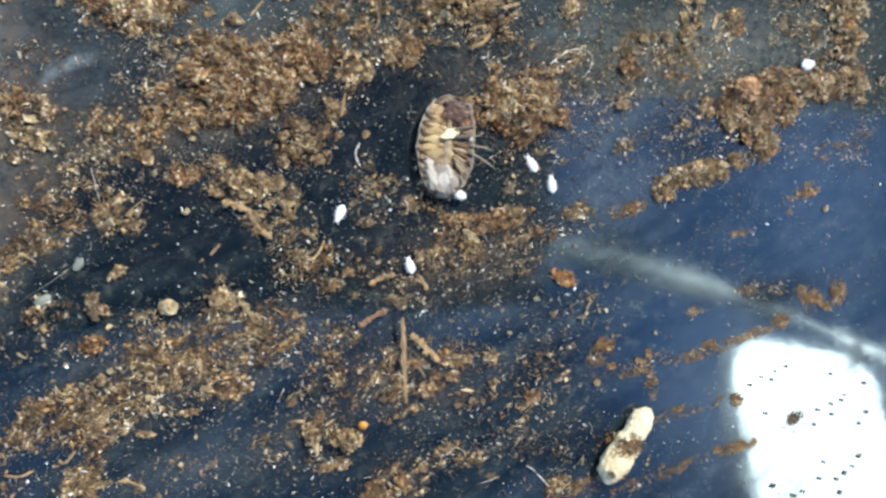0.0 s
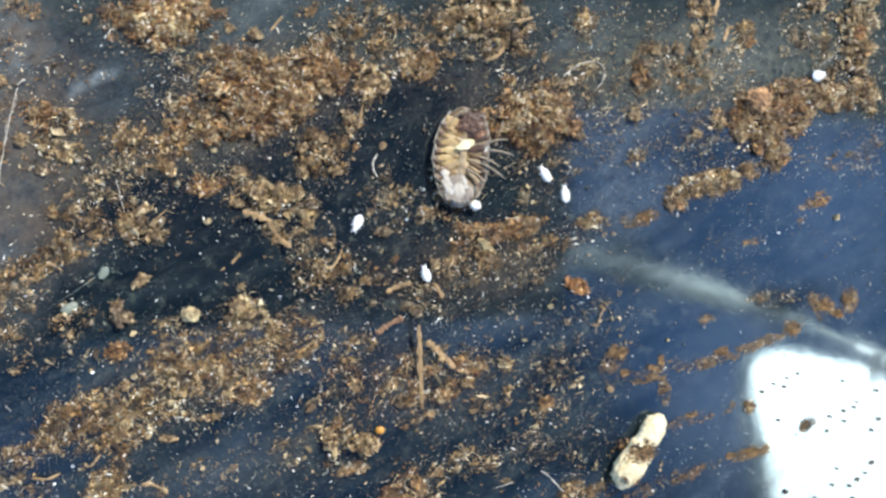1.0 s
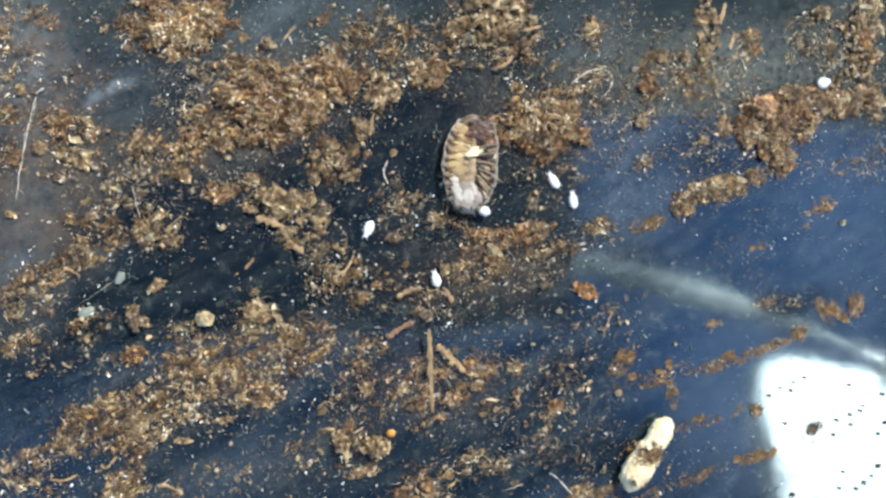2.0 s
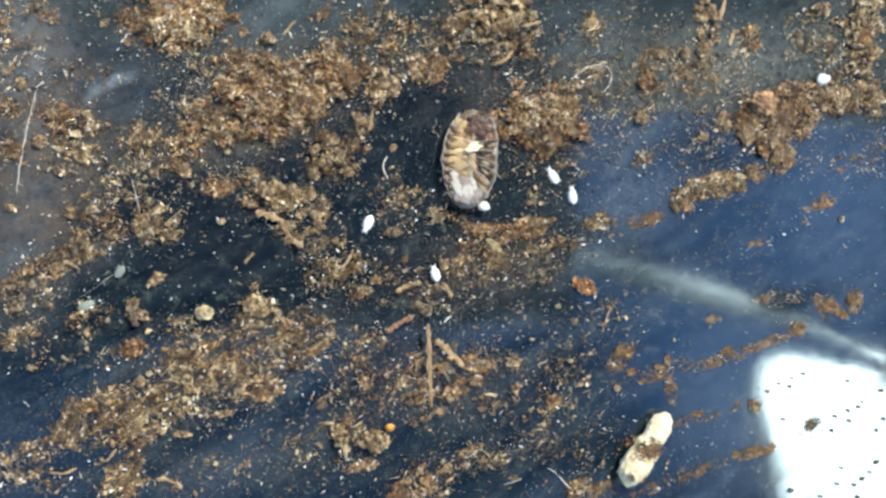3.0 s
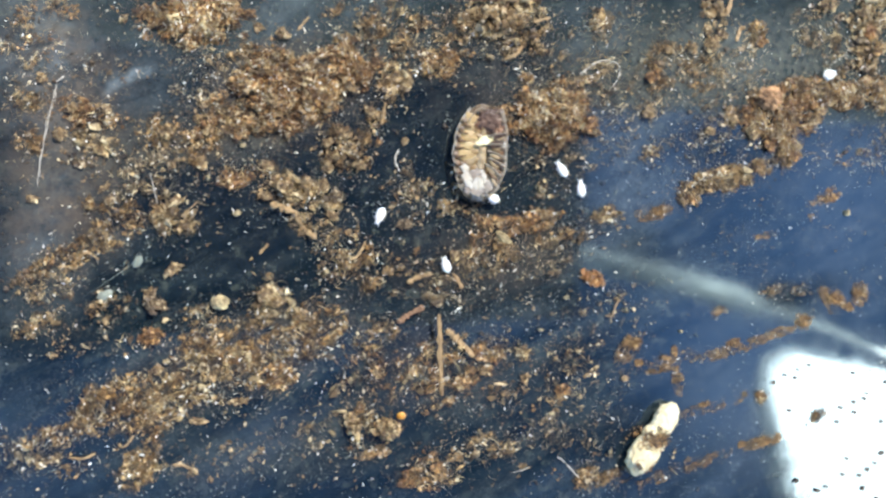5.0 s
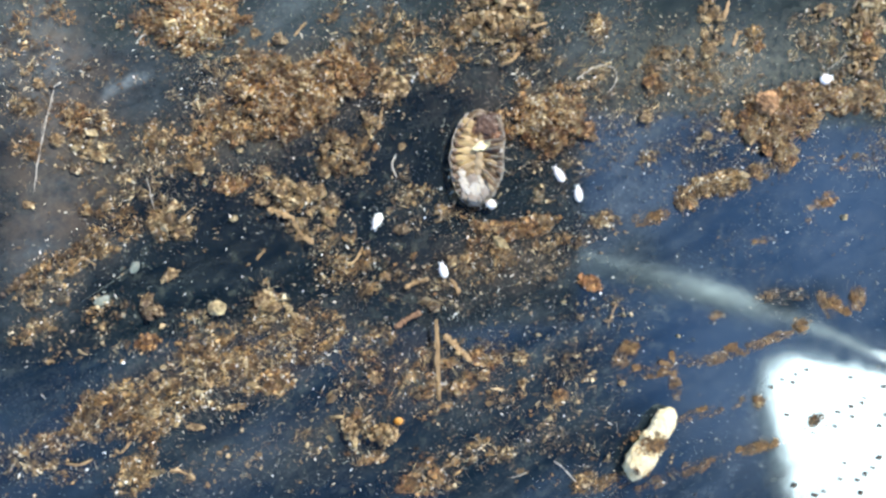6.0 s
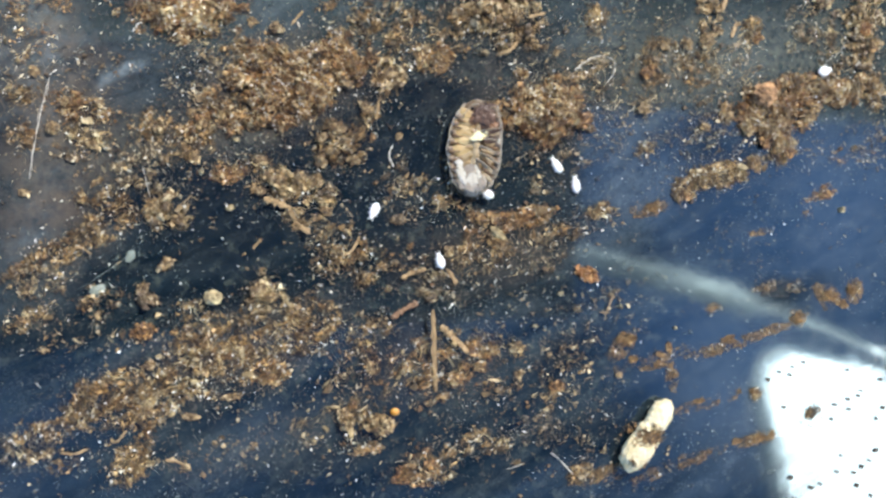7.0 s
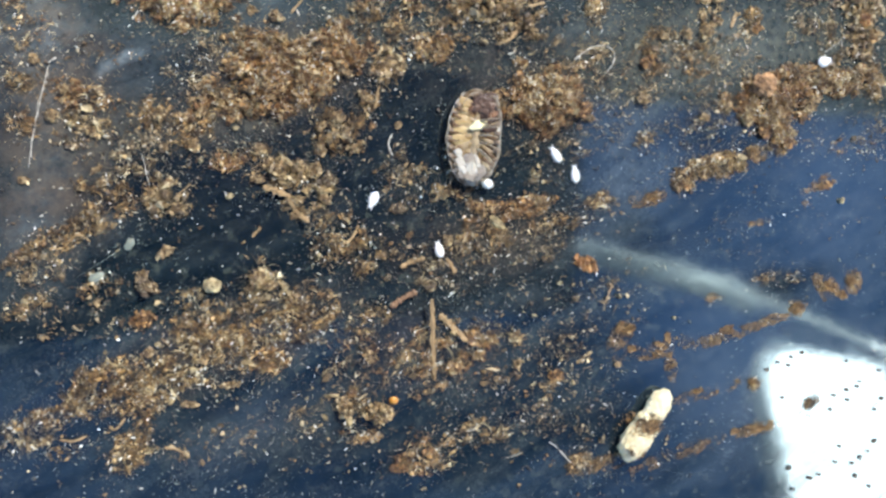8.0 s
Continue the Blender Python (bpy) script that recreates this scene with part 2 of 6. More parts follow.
dark_scrap = crumb_material("dark_scrap", [(0.0, (0.035, 0.026, 0.018)), (1.0, (0.09, 0.068, 0.046))], False, 0.7, 1700)
dust_brown = crumb_material("soil_powder", [(0.0, (0.10, 0.075, 0.055)), (0.6, (0.20, 0.155, 0.11)), (1.0, (0.34, 0.29, 0.22))], True, 0.7)
dust_grey = crumb_material("grey_dust", [(0.0, (0.05, 0.06, 0.052)), (0.6, (0.14, 0.155, 0.13)), (0.9, (0.30, 0.31, 0.27)), (1.0, (0.55, 0.55, 0.50))], True, 0.5)
hair = plain_material("pale_fibre", (0.62, 0.58, 0.48), (0.40, 0.36, 0.30), 2200, 0.5)
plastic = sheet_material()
white_shell = plain_material("white_shell", (0.80, 0.80, 0.76), (0.70, 0.70, 0.67), 1500, 0.35, bump=0.1, through_light=0.3)
cream_case = plain_material("cream_case", (0.75, 0.67, 0.46), (0.52, 0.41, 0.20), 620, 0.55, bump=0.5, through_light=0.2)
shell = plain_material("horn_shell", (0.24, 0.18, 0.125), (0.12, 0.085, 0.058), 900, 0.28, bump=0.25, through_light=0.3)
shell_rim = plain_material("pale_shell_rim", (0.22, 0.18, 0.13), (0.13, 0.10, 0.07), 900, 0.3, bump=0.2, through_light=0.4)
belly = plain_material("tan_belly", (0.34, 0.235, 0.095), (0.12, 0.066, 0.025), 800, 0.35, bump=0.3, through_light=0.3)
leg_skin = plain_material("pale_leg", (0.52, 0.40, 0.20), (0.23, 0.14, 0.06), 330, 0.45, bump=0.3, gloss=0.3, through_light=0.3)
thin_leg = plain_material("grey_leg", (0.30, 0.26, 0.20), (0.18, 0.145, 0.10), 900, 0.4, bump=0.2, gloss=0.3, through_light=0.4)
lappet_skin = plain_material("translucent_lappet", (0.40, 0.355, 0.30), (0.22, 0.185, 0.145), 900, 0.55, bump=0.3, gloss=0.15, through_light=0.5)
brood = plain_material("yellow_brood", (0.76, 0.68, 0.44), (0.60, 0.50, 0.27), 700, 0.5, bump=0.2, gloss=0.2, through_light=0.4)
gill = plain_material("pale_gill_plate", (0.60, 0.55, 0.46), (0.40, 0.345, 0.28), 500, 0.5, bump=0.3, gloss=0.25, through_light=0.4)
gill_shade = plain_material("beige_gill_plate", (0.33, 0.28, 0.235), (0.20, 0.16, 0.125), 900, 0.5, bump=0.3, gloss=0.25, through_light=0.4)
head_skin = plain_material("dark_head", (0.022, 0.017, 0.018), (0.13, 0.078, 0.055), 420, 0.35, bump=0.6, gloss=0.25)
leg_brown = plain_material("brown_leg", (0.30, 0.225, 0.125), (0.13, 0.085, 0.045), 800, 0.4, bump=0.3, gloss=0.3, through_light=0.3)
belly_grey = plain_material("olive_grey_belly", (0.36, 0.285, 0.175), (0.21, 0.155, 0.095), 900, 0.4, bump=0.4, gloss=0.3, through_light=0.3)
band_skin = plain_material("dark_band", (0.17, 0.10, 0.052), (0.07, 0.040, 0.022), 600, 0.4, bump=0.3, gloss=0.25)
cheek_skin = plain_material("reddish_cheek", (0.19, 0.085, 0.035), (0.06, 0.03, 0.016), 700, 0.35, bump=0.4)
husk_skin = plain_material("pale_husk", (0.24, 0.27, 0.22), (0.13, 0.15, 0.12), 900, 0.4, bump=0.3, through_light=0.4)
eye_black = plain_material("black_eye", (0.006, 0.005, 0.005), (0.012, 0.01, 0.01), 900, 0.15)
phone_black = plain_material("phone_black", (0.006, 0.006, 0.007), (0.009, 0.009, 0.010), 300, 0.45, bump=0.02)
phone_glass = plain_material("phone_glass", (0.004, 0.004, 0.005), (0.006, 0.006, 0.007), 300, 0.06, bump=0.0)
alu = plain_material("white_painted_metal", (0.78, 0.80, 0.78), (0.70, 0.73, 0.72), 60, 0.45, bump=0.05)
concrete = plain_material("grey_paving", (0.30, 0.29, 0.27), (0.20, 0.20, 0.19), 14, 0.9, bump=0.3)
# Cloth of the unseen strip that replaces reflected sky with grey.
added_cloth = Nodes("added_cloth")
cloth_tint = added_cloth.mix(added_cloth.noise(40.0, 4), (0.62, 0.62, 0.54), (0.46, 0.48, 0.42))
added_cloth.set(Base_Color=cloth_tint, Roughness=0.9)
weave = added_cloth.add("ShaderNodeBsdfTranslucent", Color=cloth_tint)
cloth_mix = added_cloth.add("ShaderNodeMixShader", Fac=0.6)
added_cloth.tree.links.new(added_cloth.bsdf.outputs[0], cloth_mix.inputs[1])
added_cloth.tree.links.new(weave.outputs[0], cloth_mix.inputs[2])
added_cloth.tree.links.new(cloth_mix.outputs[0], added_cloth.tree.nodes["Material Output"].inputs["Surface"])
added_cloth = added_cloth.mat
# Glow added for the sheet to reflect: white window, pale band, its bright end.
panel_glow = Nodes("reflected_panel_glow")
panel_glow.set(Base_Color=(0.8, 0.8, 0.8, 1), Emission_Color=(0.95, 0.98, 1.0, 1), Emission_Strength=6.8)
panel_glow = panel_glow.mat
tube_glow = Nodes("band_glow")
tube_glow.set(Base_Color=(0.8, 0.8, 0.8, 1), Emission_Color=(0.97, 1.0, 0.93, 1), Emission_Strength=1.6)
tube_glow = tube_glow.mat
end_glow = Nodes("band_end_glow")
end_glow.set(Base_Color=(0.8, 0.8, 0.8, 1), Emission_Color=(1.0, 0.99, 0.95, 1), Emission_Strength=4.5)
end_glow = end_glow.mat


# ---- mesh helpers ----
def part(name, bm, material, parent=None, label="", smooth=True):
    """Links a bmesh as one mesh object under a thing or a part."""
    me = bpy.data.meshes.new(name)
    bm.to_mesh(me)
    bm.free()
    me.materials.append(material)
    if smooth:
        me.shade_smooth()
    ob = new(name, me)
    ob.parent = parent
    return tagged(ob, label)


def thing(name, m, label, category, group="", kind=""):
    ob = new(name)
    ob.empty_display_size = 0.002
    ob.matrix_basis = m
    return tagged(ob, label, category, group, kind)


def blob(rx, ry, rz, level=3, rough=0.0, freq=3.0, seed=0.0, at=(0, 0, 0)):
    """A bmesh ellipsoid, knobbly by noise."""
    bm = bmesh.new()
    bmesh.ops.create_icosphere(bm, subdivisions=level, radius=1.0)
    for v in bm.verts:
        d = v.co.normalized()
        k = 1.0 + rough * noise.fractal(d * freq + Vector((seed, seed * 1.7, -seed)), 1.0, 2.0, 3)
        v.co = Vector((d.x * rx * k + at[0], d.y * ry * k + at[1], d.z * rz * k + at[2]))
    return bm


def box(sx, sy, sz, at=(0, 0, 0), bevel=0.0, m=None):
    bm = bmesh.new()
    bmesh.ops.create_cube(bm, size=1.0)
    for v in bm.verts:
        v.co = Vector((v.co.x * sx + at[0], v.co.y * sy + at[1], v.co.z * sz + at[2]))
    if bevel:
        bmesh.ops.bevel(bm, geom=bm.edges[:], offset=bevel, segments=3, profile=0.5, affect="EDGES")
    if m:
        bm.transform(m)
    return bm


def rounded_plate(w, h, thick, corner, m):
    """A flat plate with rounded corners."""
    bm = bmesh.new()
    ring = []
    for cx, cy, a0 in ((1, 1, 0), (-1, 1, 90), (-1, -1, 180), (1, -1, 270)):
        for k in range(9):
            a = radians(a0 + k * 11.25)
            ring.append((cx * (w / 2 - corner) + corner * math.cos(a), cy * (h / 2 - corner) + corner * math.sin(a)))
    low = [bm.verts.new((x, y, -thick / 2)) for x, y in ring]
    top = [bm.verts.new((x, y, thick / 2)) for x, y in ring]
    bm.faces.new(low[::-1])
    bm.faces.new(top)
    for i in range(len(ring)):
        j = (i + 1) % len(ring)
        bm.faces.new((low[i], low[j], top[j], top[i]))
    bm.transform(m)
    return bm


def tube(points, radii, sides=8, flat=1.0, uneven=0.0, seed=0.0):
    """A bmesh tube along points, with a radius at each and closed ends."""
    bm = bmesh.new()
    rings = []
    pts = [Vector(p) for p in points]
    for i, p in enumerate(pts):
        way = (pts[min(i + 1, len(pts) - 1)] - pts[max(i - 1, 0)]).normalized()
        side = way.cross(Vector((0, 0, 1)))
        side = side.normalized() if side.length > 1e-6 else Vector((1, 0, 0))
        up = side.cross(way).normalized()
        ring = []
        for k in range(sides):
            a = 2 * math.pi * k / sides
            r = radii[i] * (1 + uneven * noise.noise(Vector((i * 0.7, k * 1.3, seed))))
            ring.append(bm.verts.new(p + side * (r * math.cos(a)) + up * (r * flat * math.sin(a))))
        rings.append(ring)
    for a, b in zip(rings, rings[1:]):
        for k in range(sides):
            bm.faces.new((a[k], a[(k + 1) % sides], b[(k + 1) % sides], b[k]))
    bm.faces.new(rings[0])
    bm.faces.new(rings[-1][::-1])
    bmesh.ops.recalc_face_normals(bm, faces=bm.faces)
    return bm


def smooth_line(points, steps):
    """Points along a Catmull-Rom line."""
    p = [Vector(q) for q in points]
    p = [2 * p[0] - p[1]] + p + [2 * p[-1] - p[-2]]
    out = []
    for i in range(1, len(p) - 2):
        for s in range(steps):
            t = s / steps
            a, b, c, d = p[i - 1], p[i], p[i + 1], p[i + 2]
            out.append(0.5 * (2 * b + (c - a) * t + (2 * a - 5 * b + 4 * c - d) * t * t + (3 * b - a - 3 * c + d) * t ** 3))
    return out + [p[-2]]


# ---- the sheet, the ground under it and what hangs above ----
def plastic_sheet():
    """A navy plastic sheet, a little uneven, with a folded edge."""
    bm = bmesh.new()
    bmesh.ops.create_grid(bm, x_segments=90, y_segments=70, size=1.0)
    for v in bm.verts:
        x, y = v.co.x * 0.42 + 0.05, v.co.y * 0.32
        v.co = Vector((x, y, 0.00022 * noise.noise(Vector((x * 24, y * 24, 0.3)))))
    low = bmesh.ops.extrude_face_region(bm, geom=bm.faces[:])
    for v in [g for g in low["geom"] if isinstance(g, bmesh.types.BMVert)]:
        v.co.z -= 0.003
    bmesh.ops.recalc_face_normals(bm, faces=bm.faces)
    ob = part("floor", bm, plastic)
    return tagged(ob, "dirty navy blue glossy plastic sheet streaked with dust", "plastic sheet", kind="structure")


def paving():
    bm = box(60, 60, 0.05, (0, 0, -0.03))
    return tagged(part("ground", bm, concrete, smooth=False), "plain grey concrete paving under the plastic sheet", "paving", kind="structure")


def panel_lamp():
    """Unseen glowing panel hung from a painted bar, added to reflect as a window."""
    lamp = thing("panel_lamp", pose(0.62, -0.10, -0.005), "added white glow panel under a thin glow tube, seen only reflected", "lamp")
    inv = lamp.matrix_basis.inverted()
    bar = [inv @ Vector(p) for p in BAR]
    # tapered glowing tube, made up to reflect as a pale band with faded ends
    part("lamp_tube", tube([bar[0].lerp(bar[1], t) for t in (0.06, 0.2, 0.36, 0.52, 0.66, 0.80)], [0.0008, 0.0022, 0.0036, 0.0036, 0.0024, 0.0014], 16), tube_glow, lamp, "dimly glowing tube added for a pale reflected band")
    part("lamp_tube_end", tube([bar[0].lerp(bar[1], 0.80), bar[0].lerp(bar[1], 0.97)], [0.0022, 0.0022], 16), end_glow, lamp, "brighter glowing tube end added for the band's bright end")
    # added pale strip that widens the reflected band below
    lift = Vector((0, -0.008, 0.006))
    part("reflector", tube([bar[0] + lift, bar[0].lerp(bar[1], 0.55) + lift], [0.0085, 0.0040], 12, 0.16), alu, lamp, "flat white painted strip added for the band's soft lower edge")
    part("end_cap", tube([bar[0].lerp(bar[1], 0.97), bar[1]], [0.009, 0.009], 16), alu, lamp)
    foot = bar[1]
    part("post", tube([(foot.x, foot.y, 0.0), (foot.x, foot.y, foot.z + 0.02)], [0.011, 0.011], 14), alu, lamp)
    part("base_plate", box(0.2, 0.2, 0.012, (foot.x, foot.y, 0.006), 0.003), alu, lamp, smooth=False)
    m = inv @ PANEL
    part("frame", rounded_plate(PANEL_W + 0.01, PANEL_H + 0.01, 0.012, 0.027, m @ pose(0, 0, 0.0095)), alu, lamp, smooth=False)
    part("diffuser", rounded_plate(PANEL_W, PANEL_H, 0.006, 0.022, m), panel_glow, lamp, "glowing white panel added in place of a window", smooth=False)
    top = m @ Vector((0, 0, 0.015))
    t = max(0.0, min(1.0, (top - bar[0]).dot(bar[1] - bar[0]) / (bar[1] - bar[0]).length_squared))
    part("hanger", tube([top, bar[0].lerp(bar[1], t)], [0.004, 0.004], 10), alu, lamp)
    return lamp


def awning():
    """A small unseen grey-green cloth strip on two rails, added to grey the sheet's reflection."""
    shade = thing("awning", pose(CLOTH_X, 0, -0.005), "small grey-green cloth strip on rails, added unseen to grey the reflection", "awning")
    bm = bmesh.new()
    bmesh.ops.create_grid(bm, x_segments=40, y_segments=8, size=1.0)
    for v in bm.verts:
        v.co = Vector((v.co.x * 0.48, CLOTH_Y + (v.co.y + 1) * 0.075, 0.505 - 0.004 * (1 - v.co.y ** 2) + 0.002 * noise.noise(v.co * 4)))
    low = bmesh.ops.extrude_face_region(bm, geom=bm.faces[:])
    for v in [g for g in low["geom"] if isinstance(g, bmesh.types.BMVert)]:
        v.co.z -= 0.001
    bmesh.ops.recalc_face_normals(bm, faces=bm.faces)
    part("cloth", bm, added_cloth, shade)
    for y in (CLOTH_Y, CLOTH_Y + 0.15):
        part("rail", tube([(-0.48, y, 0.505), (0.48, y, 0.505)], [0.003, 0.003], 12), alu, shade)
        for x in (-0.48, 0.48):
            part("post", tube([(x, y, 0.0), (x, y, 0.508)], [0.004, 0.004], 12), alu, shade)
    return shade


def smartphone():
    """The black phone that is held over the sheet; the lens looks out of its corner."""
    phone = thing("smartphone", CAM_ROWS[0][1], "black smartphone held flat above the plastic sheet", "phone")
    part("body", box(0.167, 0.067, 0.0075, (0.0605, 0.0100, 0.0065), 0.0024), phone_black, phone, smooth=False)
    part("screen", box(0.159, 0.061, 0.0008, (0.0605, 0.0100, 0.0104), 0.0003), phone_glass, phone, smooth=False)
    part("lens_ring", tube([(0, 0, 0.0016), (0, 0, 0.0030)], [0.0052, 0.0052], 24), phone_glass, phone)
    return phone


plastic_sheet()
paving()
BAR = ((0.3256, 0.0028, 0.6360), (0.4911, -0.0843, 0.3768))
PANEL_W, PANEL_H = 0.1181, 0.1150
PANEL = Matrix(((0.9765, 0.0573, -0.2075, 0.4119), (-0.1330, 0.9186, -0.3721, -0.1268), (0.1693, 0.3910, 0.9047, 0.3875), (0, 0, 0, 1)))
panel_lamp()
CLOTH_X, CLOTH_Y = 0.24, 0.083
awning()
PHONE = smartphone()


# ---- the woodlouse on its back ----
ISO_L, ISO_W, ISO_D = 5.95 * MM, 3.28 * MM, 1.75 * MM


def girth(s):
    """Half width of the body at s from -1 (tail) to 1 (head), as a share of the greatest."""
    return max(0.02, 1 - abs(s) ** 2.35) ** 0.5


def tergite(s0, s1, lift):
    """One shell plate seen from inside: a curved band from rim to rim, with pointed ends."""
    bm = bmesh.new()
    nu, nv = 30, 5
    for layer in (0, 1):
        for j in range(nv + 1):
            f = j / nv
            for i in range(nu + 1):
                u = -1 + 2 * i / nu
                tip = abs(u) ** 5
                s = s0 + (s1 - s0) * (f * (1 - 0.25 * tip) + 0.02 * tip) - 0.03 * tip
                g = girth(max(-0.99, min(0.99, s)))
                a = u * radians(93)
                k = 1.0 + lift * (1 - f) - layer * 0.055
                bm.verts.new((ISO_W * g * math.sin(a) * k, ISO_L * s, ISO_D * (0.18 + 0.82 * g) * (1 - math.cos(a) * k)))
    bm.verts.ensure_lookup_table()
    n = (nu + 1) * (nv + 1)
    at = lambda layer, j, i: bm.verts[layer * n + j * (nu + 1) + i]
    for j in range(nv):
        for i in range(nu):
            bm.faces.new((at(0, j, i), at(0, j, i + 1), at(0, j + 1, i + 1), at(0, j + 1, i)))
            bm.faces.new((at(1, j, i), at(1, j + 1, i), at(1, j + 1, i + 1), at(1, j, i + 1)))
    for j in range(nv):
        for i in (0, nu):
            bm.faces.new((at(0, j, i), at(0, j + 1, i), at(1, j + 1, i), at(1, j, i)))
    for i in range(nu):
        for j in (0, nv):
            bm.faces.new((at(0, j, i), at(0, j, i + 1), at(1, j, i + 1), at(1, j, i)))
    bmesh.ops.recalc_face_normals(bm, faces=bm.faces)
    return bm


def leg_bmesh(length, thick):
    """A jointed leg along +x: thick thigh, thinner shin, fine foot."""
    bend = [(0, 0, 0), (0.20, 0.02, 0.05), (0.42, 0.03, 0.07), (0.52, 0.03, 0.05), (0.74, 0.01, 0.01), (0.80, 0.0, 0.0), (1.0, -0.03, -0.03)]
    r = [0.8, 1.05, 0.75, 0.85, 0.55, 0.5, 0.12] if thick < 0.2 * MM else [0.85, 1.0, 0.98, 0.92, 0.78, 0.66, 0.35]
    return tube([Vector(p) * length for p in bend], [thick * k for k in r], 10)


def woodlouse():
    """Body lying on its back: head to +y, belly up. Returns the thing and its moving legs."""
    lie = pose(42.88 * MM, 9.85 * MM, 0.0002, 0, -10, -4)
    louse = thing("woodlouse", lie, "brown-grey woodlouse lying on its back, belly up", "woodlouse")
    edges = [0.80, 0.60, 0.40, 0.20, 0.0, -0.20, -0.38, -0.54, -0.64, -0.74, -0.83, -0.91, -0.985]
    for i, (b, a) in enumerate(zip(edges, edges[1:])):
        part("shell_plate", tergite(a, b + 0.03, 0.03), shell, louse)
    part("head_shield", tergite(0.78, 0.985, 0.0), shell, louse)
    part("tail_plate", turned(blob(0.95 * MM, 0.55 * MM, 0.16 * MM, 3, 0.15, 2.0, 9.0), pose(0, -5.35 * MM, ISO_D * 0.55, 24, 0, 0)), lappet_skin, louse)
    # thin pale rim that stands up round the bowl
    for side in (-1, 1):
        pts, rad = [], []
        for k in range(33):
            s = -0.93 + 1.88 * k / 32
            g = girth(s)
            pts.append((side * ISO_W * g * 0.985, ISO_L * s, ISO_D * (0.18 + 0.82 * g) * (1.02 + 0.035 * math.sin(k * 2.6))))
            rad.append(0.036 * MM * (1.0 + 0.45 * math.sin(k * 2.6)))
        part("shell_rim", tube(pts, rad, 8), shell_rim, louse, "pale translucent shell rim")
    # pale overlapping lappets at the edge of each plate
    for i in range(12):
        s = 0.74 - i * 0.145
        g = girth(s)
        slope = (girth(s + 0.02) - girth(s - 0.02)) / 0.04 * ISO_W / ISO_L
        for side in (-1, 1):
            bm = blob((0.20 if side < 0 else 0.26) * MM, (0.78 - 0.02 * i) * MM, 0.05 * MM, 3, 0.10, 2.0, i * 1.1 + side * 3)
            bm.transform(pose(side * ISO_W * g * 0.985, ISO_L * s, ISO_D * (0.20 + 0.82 * g) * 0.99, 8 * math.sin(i * 3), side * -38, side * -math.degrees(math.atan(slope)) - side * 7))
            part("lappet", bm, lappet_skin, louse)
    # soft underside, one ridge to each segment
    for i in range(8):
        s = 0.62 - i * 0.16
        g = girth(s)
        bm = blob(ISO_W * g * 0.74, 0.72 * MM, ISO_D * 0.42, 4, 0.16, 3.0, i * 2.1, (-0.5 * MM, ISO_L * s, ISO_D * 0.54))
        part("belly_plate", bm, belly, louse)
    # side plates between the legs and the rim
    for i in range(7):
        s = 0.58 - i * 0.165
        g = girth(s)
        for side in (-1, 1):
            bm = blob(0.85 * MM, 0.36 * MM, 0.16 * MM, 3, 0.16, 2.5, i + side * 9.0)
            bm.transform(pose(side * ISO_W * g * 0.80, ISO_L * s, ISO_D * 0.86, 0, -side * 50, side * (20 - i * 8)))
            part("side_plate", bm, shell, louse)
    # folded legs of the one side lie in toward the middle, broad and flat, fanned, with dark creases between
    for i in range(7):
        s = 0.60 - i * 0.165
        g = girth(s)
        bm = blob((1.42 - 0.06 * abs(i - 3)) * MM, (0.53 + 0.04 * math.sin(i * 3.7)) * MM, 0.15 * MM, 4, 0.12, 1.8, i * 2.7 + 1)
        for v in bm.verts:
            u = v.co.x / (1.42 * MM)
            v.co.y *= 1.1 - 0.3 * u
            v.co.y += 0.16 * MM * math.sin(u * 2.4 + i)
            v.co.z += 0.10 * MM * u
        a = -30 + i * 11.5
        bm.transform(pose(-ISO_W * g * 0.49, ISO_L * s - 0.4 * MM * math.sin(radians(a)), ISO_D * (0.90 + 0.03 * math.sin(i * 3)), 5 * math.sin(i * 2), 4, a))
        part("leg", bm, leg_skin if i < 5 else leg_brown, louse, "flat folded tan leg")
        lean = math.tan(radians(a * 0.8))
        crease = smooth_line([(-ISO_W * g * f, ISO_L * s - 0.50 * MM + lean * ISO_W * g * (0.9 - f) * 0.6, ISO_D * up) for f, up in ((0.94, 1.05), (0.84, 1.12), (0.70, 1.12), (0.52 + 0.08 * math.sin(i * 2.3), 1.04))], 4)
        part("crease", tube(crease, [((0.23 + 0.05 * math.sin(i * 4.1)) * (1 - 0.8 * k / (len(crease) - 1)) + 0.03 * math.sin(k * 2 + i)) * MM * (0.5 if k == 0 else 1) for k in range(len(crease))], 8, 0.3, 0.6, i * 1.9), band_skin, louse, "dark brown crease between legs")
    # on the other side the folded legs lie deeper, slender; dark blobs paint shade between them
    for i in range(6):
        s = 0.22 - i * 0.135
        g = girth(s)
        a = 14 - i * 12
        bm = blob((1.25 - 0.05 * i) * MM, (0.27 + 0.03 * math.sin(i * 2.7)) * MM, 0.14 * MM, 4, 0.16, 1.9, i * 3.3 + 40)
        bm.transform(pose(ISO_W * g * 0.56, ISO_L * s + 1.0 * MM * math.sin(radians(a)), ISO_D * (0.90 + 0.02 * math.sin(i * 4)), 0, -5, a))
        part("leg", bm, leg_brown if i in (1, 3) else belly_grey, louse, "slender folded grey-brown leg")
        bm = blob((1.2 - 0.07 * i) * MM, (0.40 if i < 2 else 0.27 if i < 3 else 0.17) * MM, 0.10 * MM, 4, 0.22, 1.9, i * 1.7 + 60)
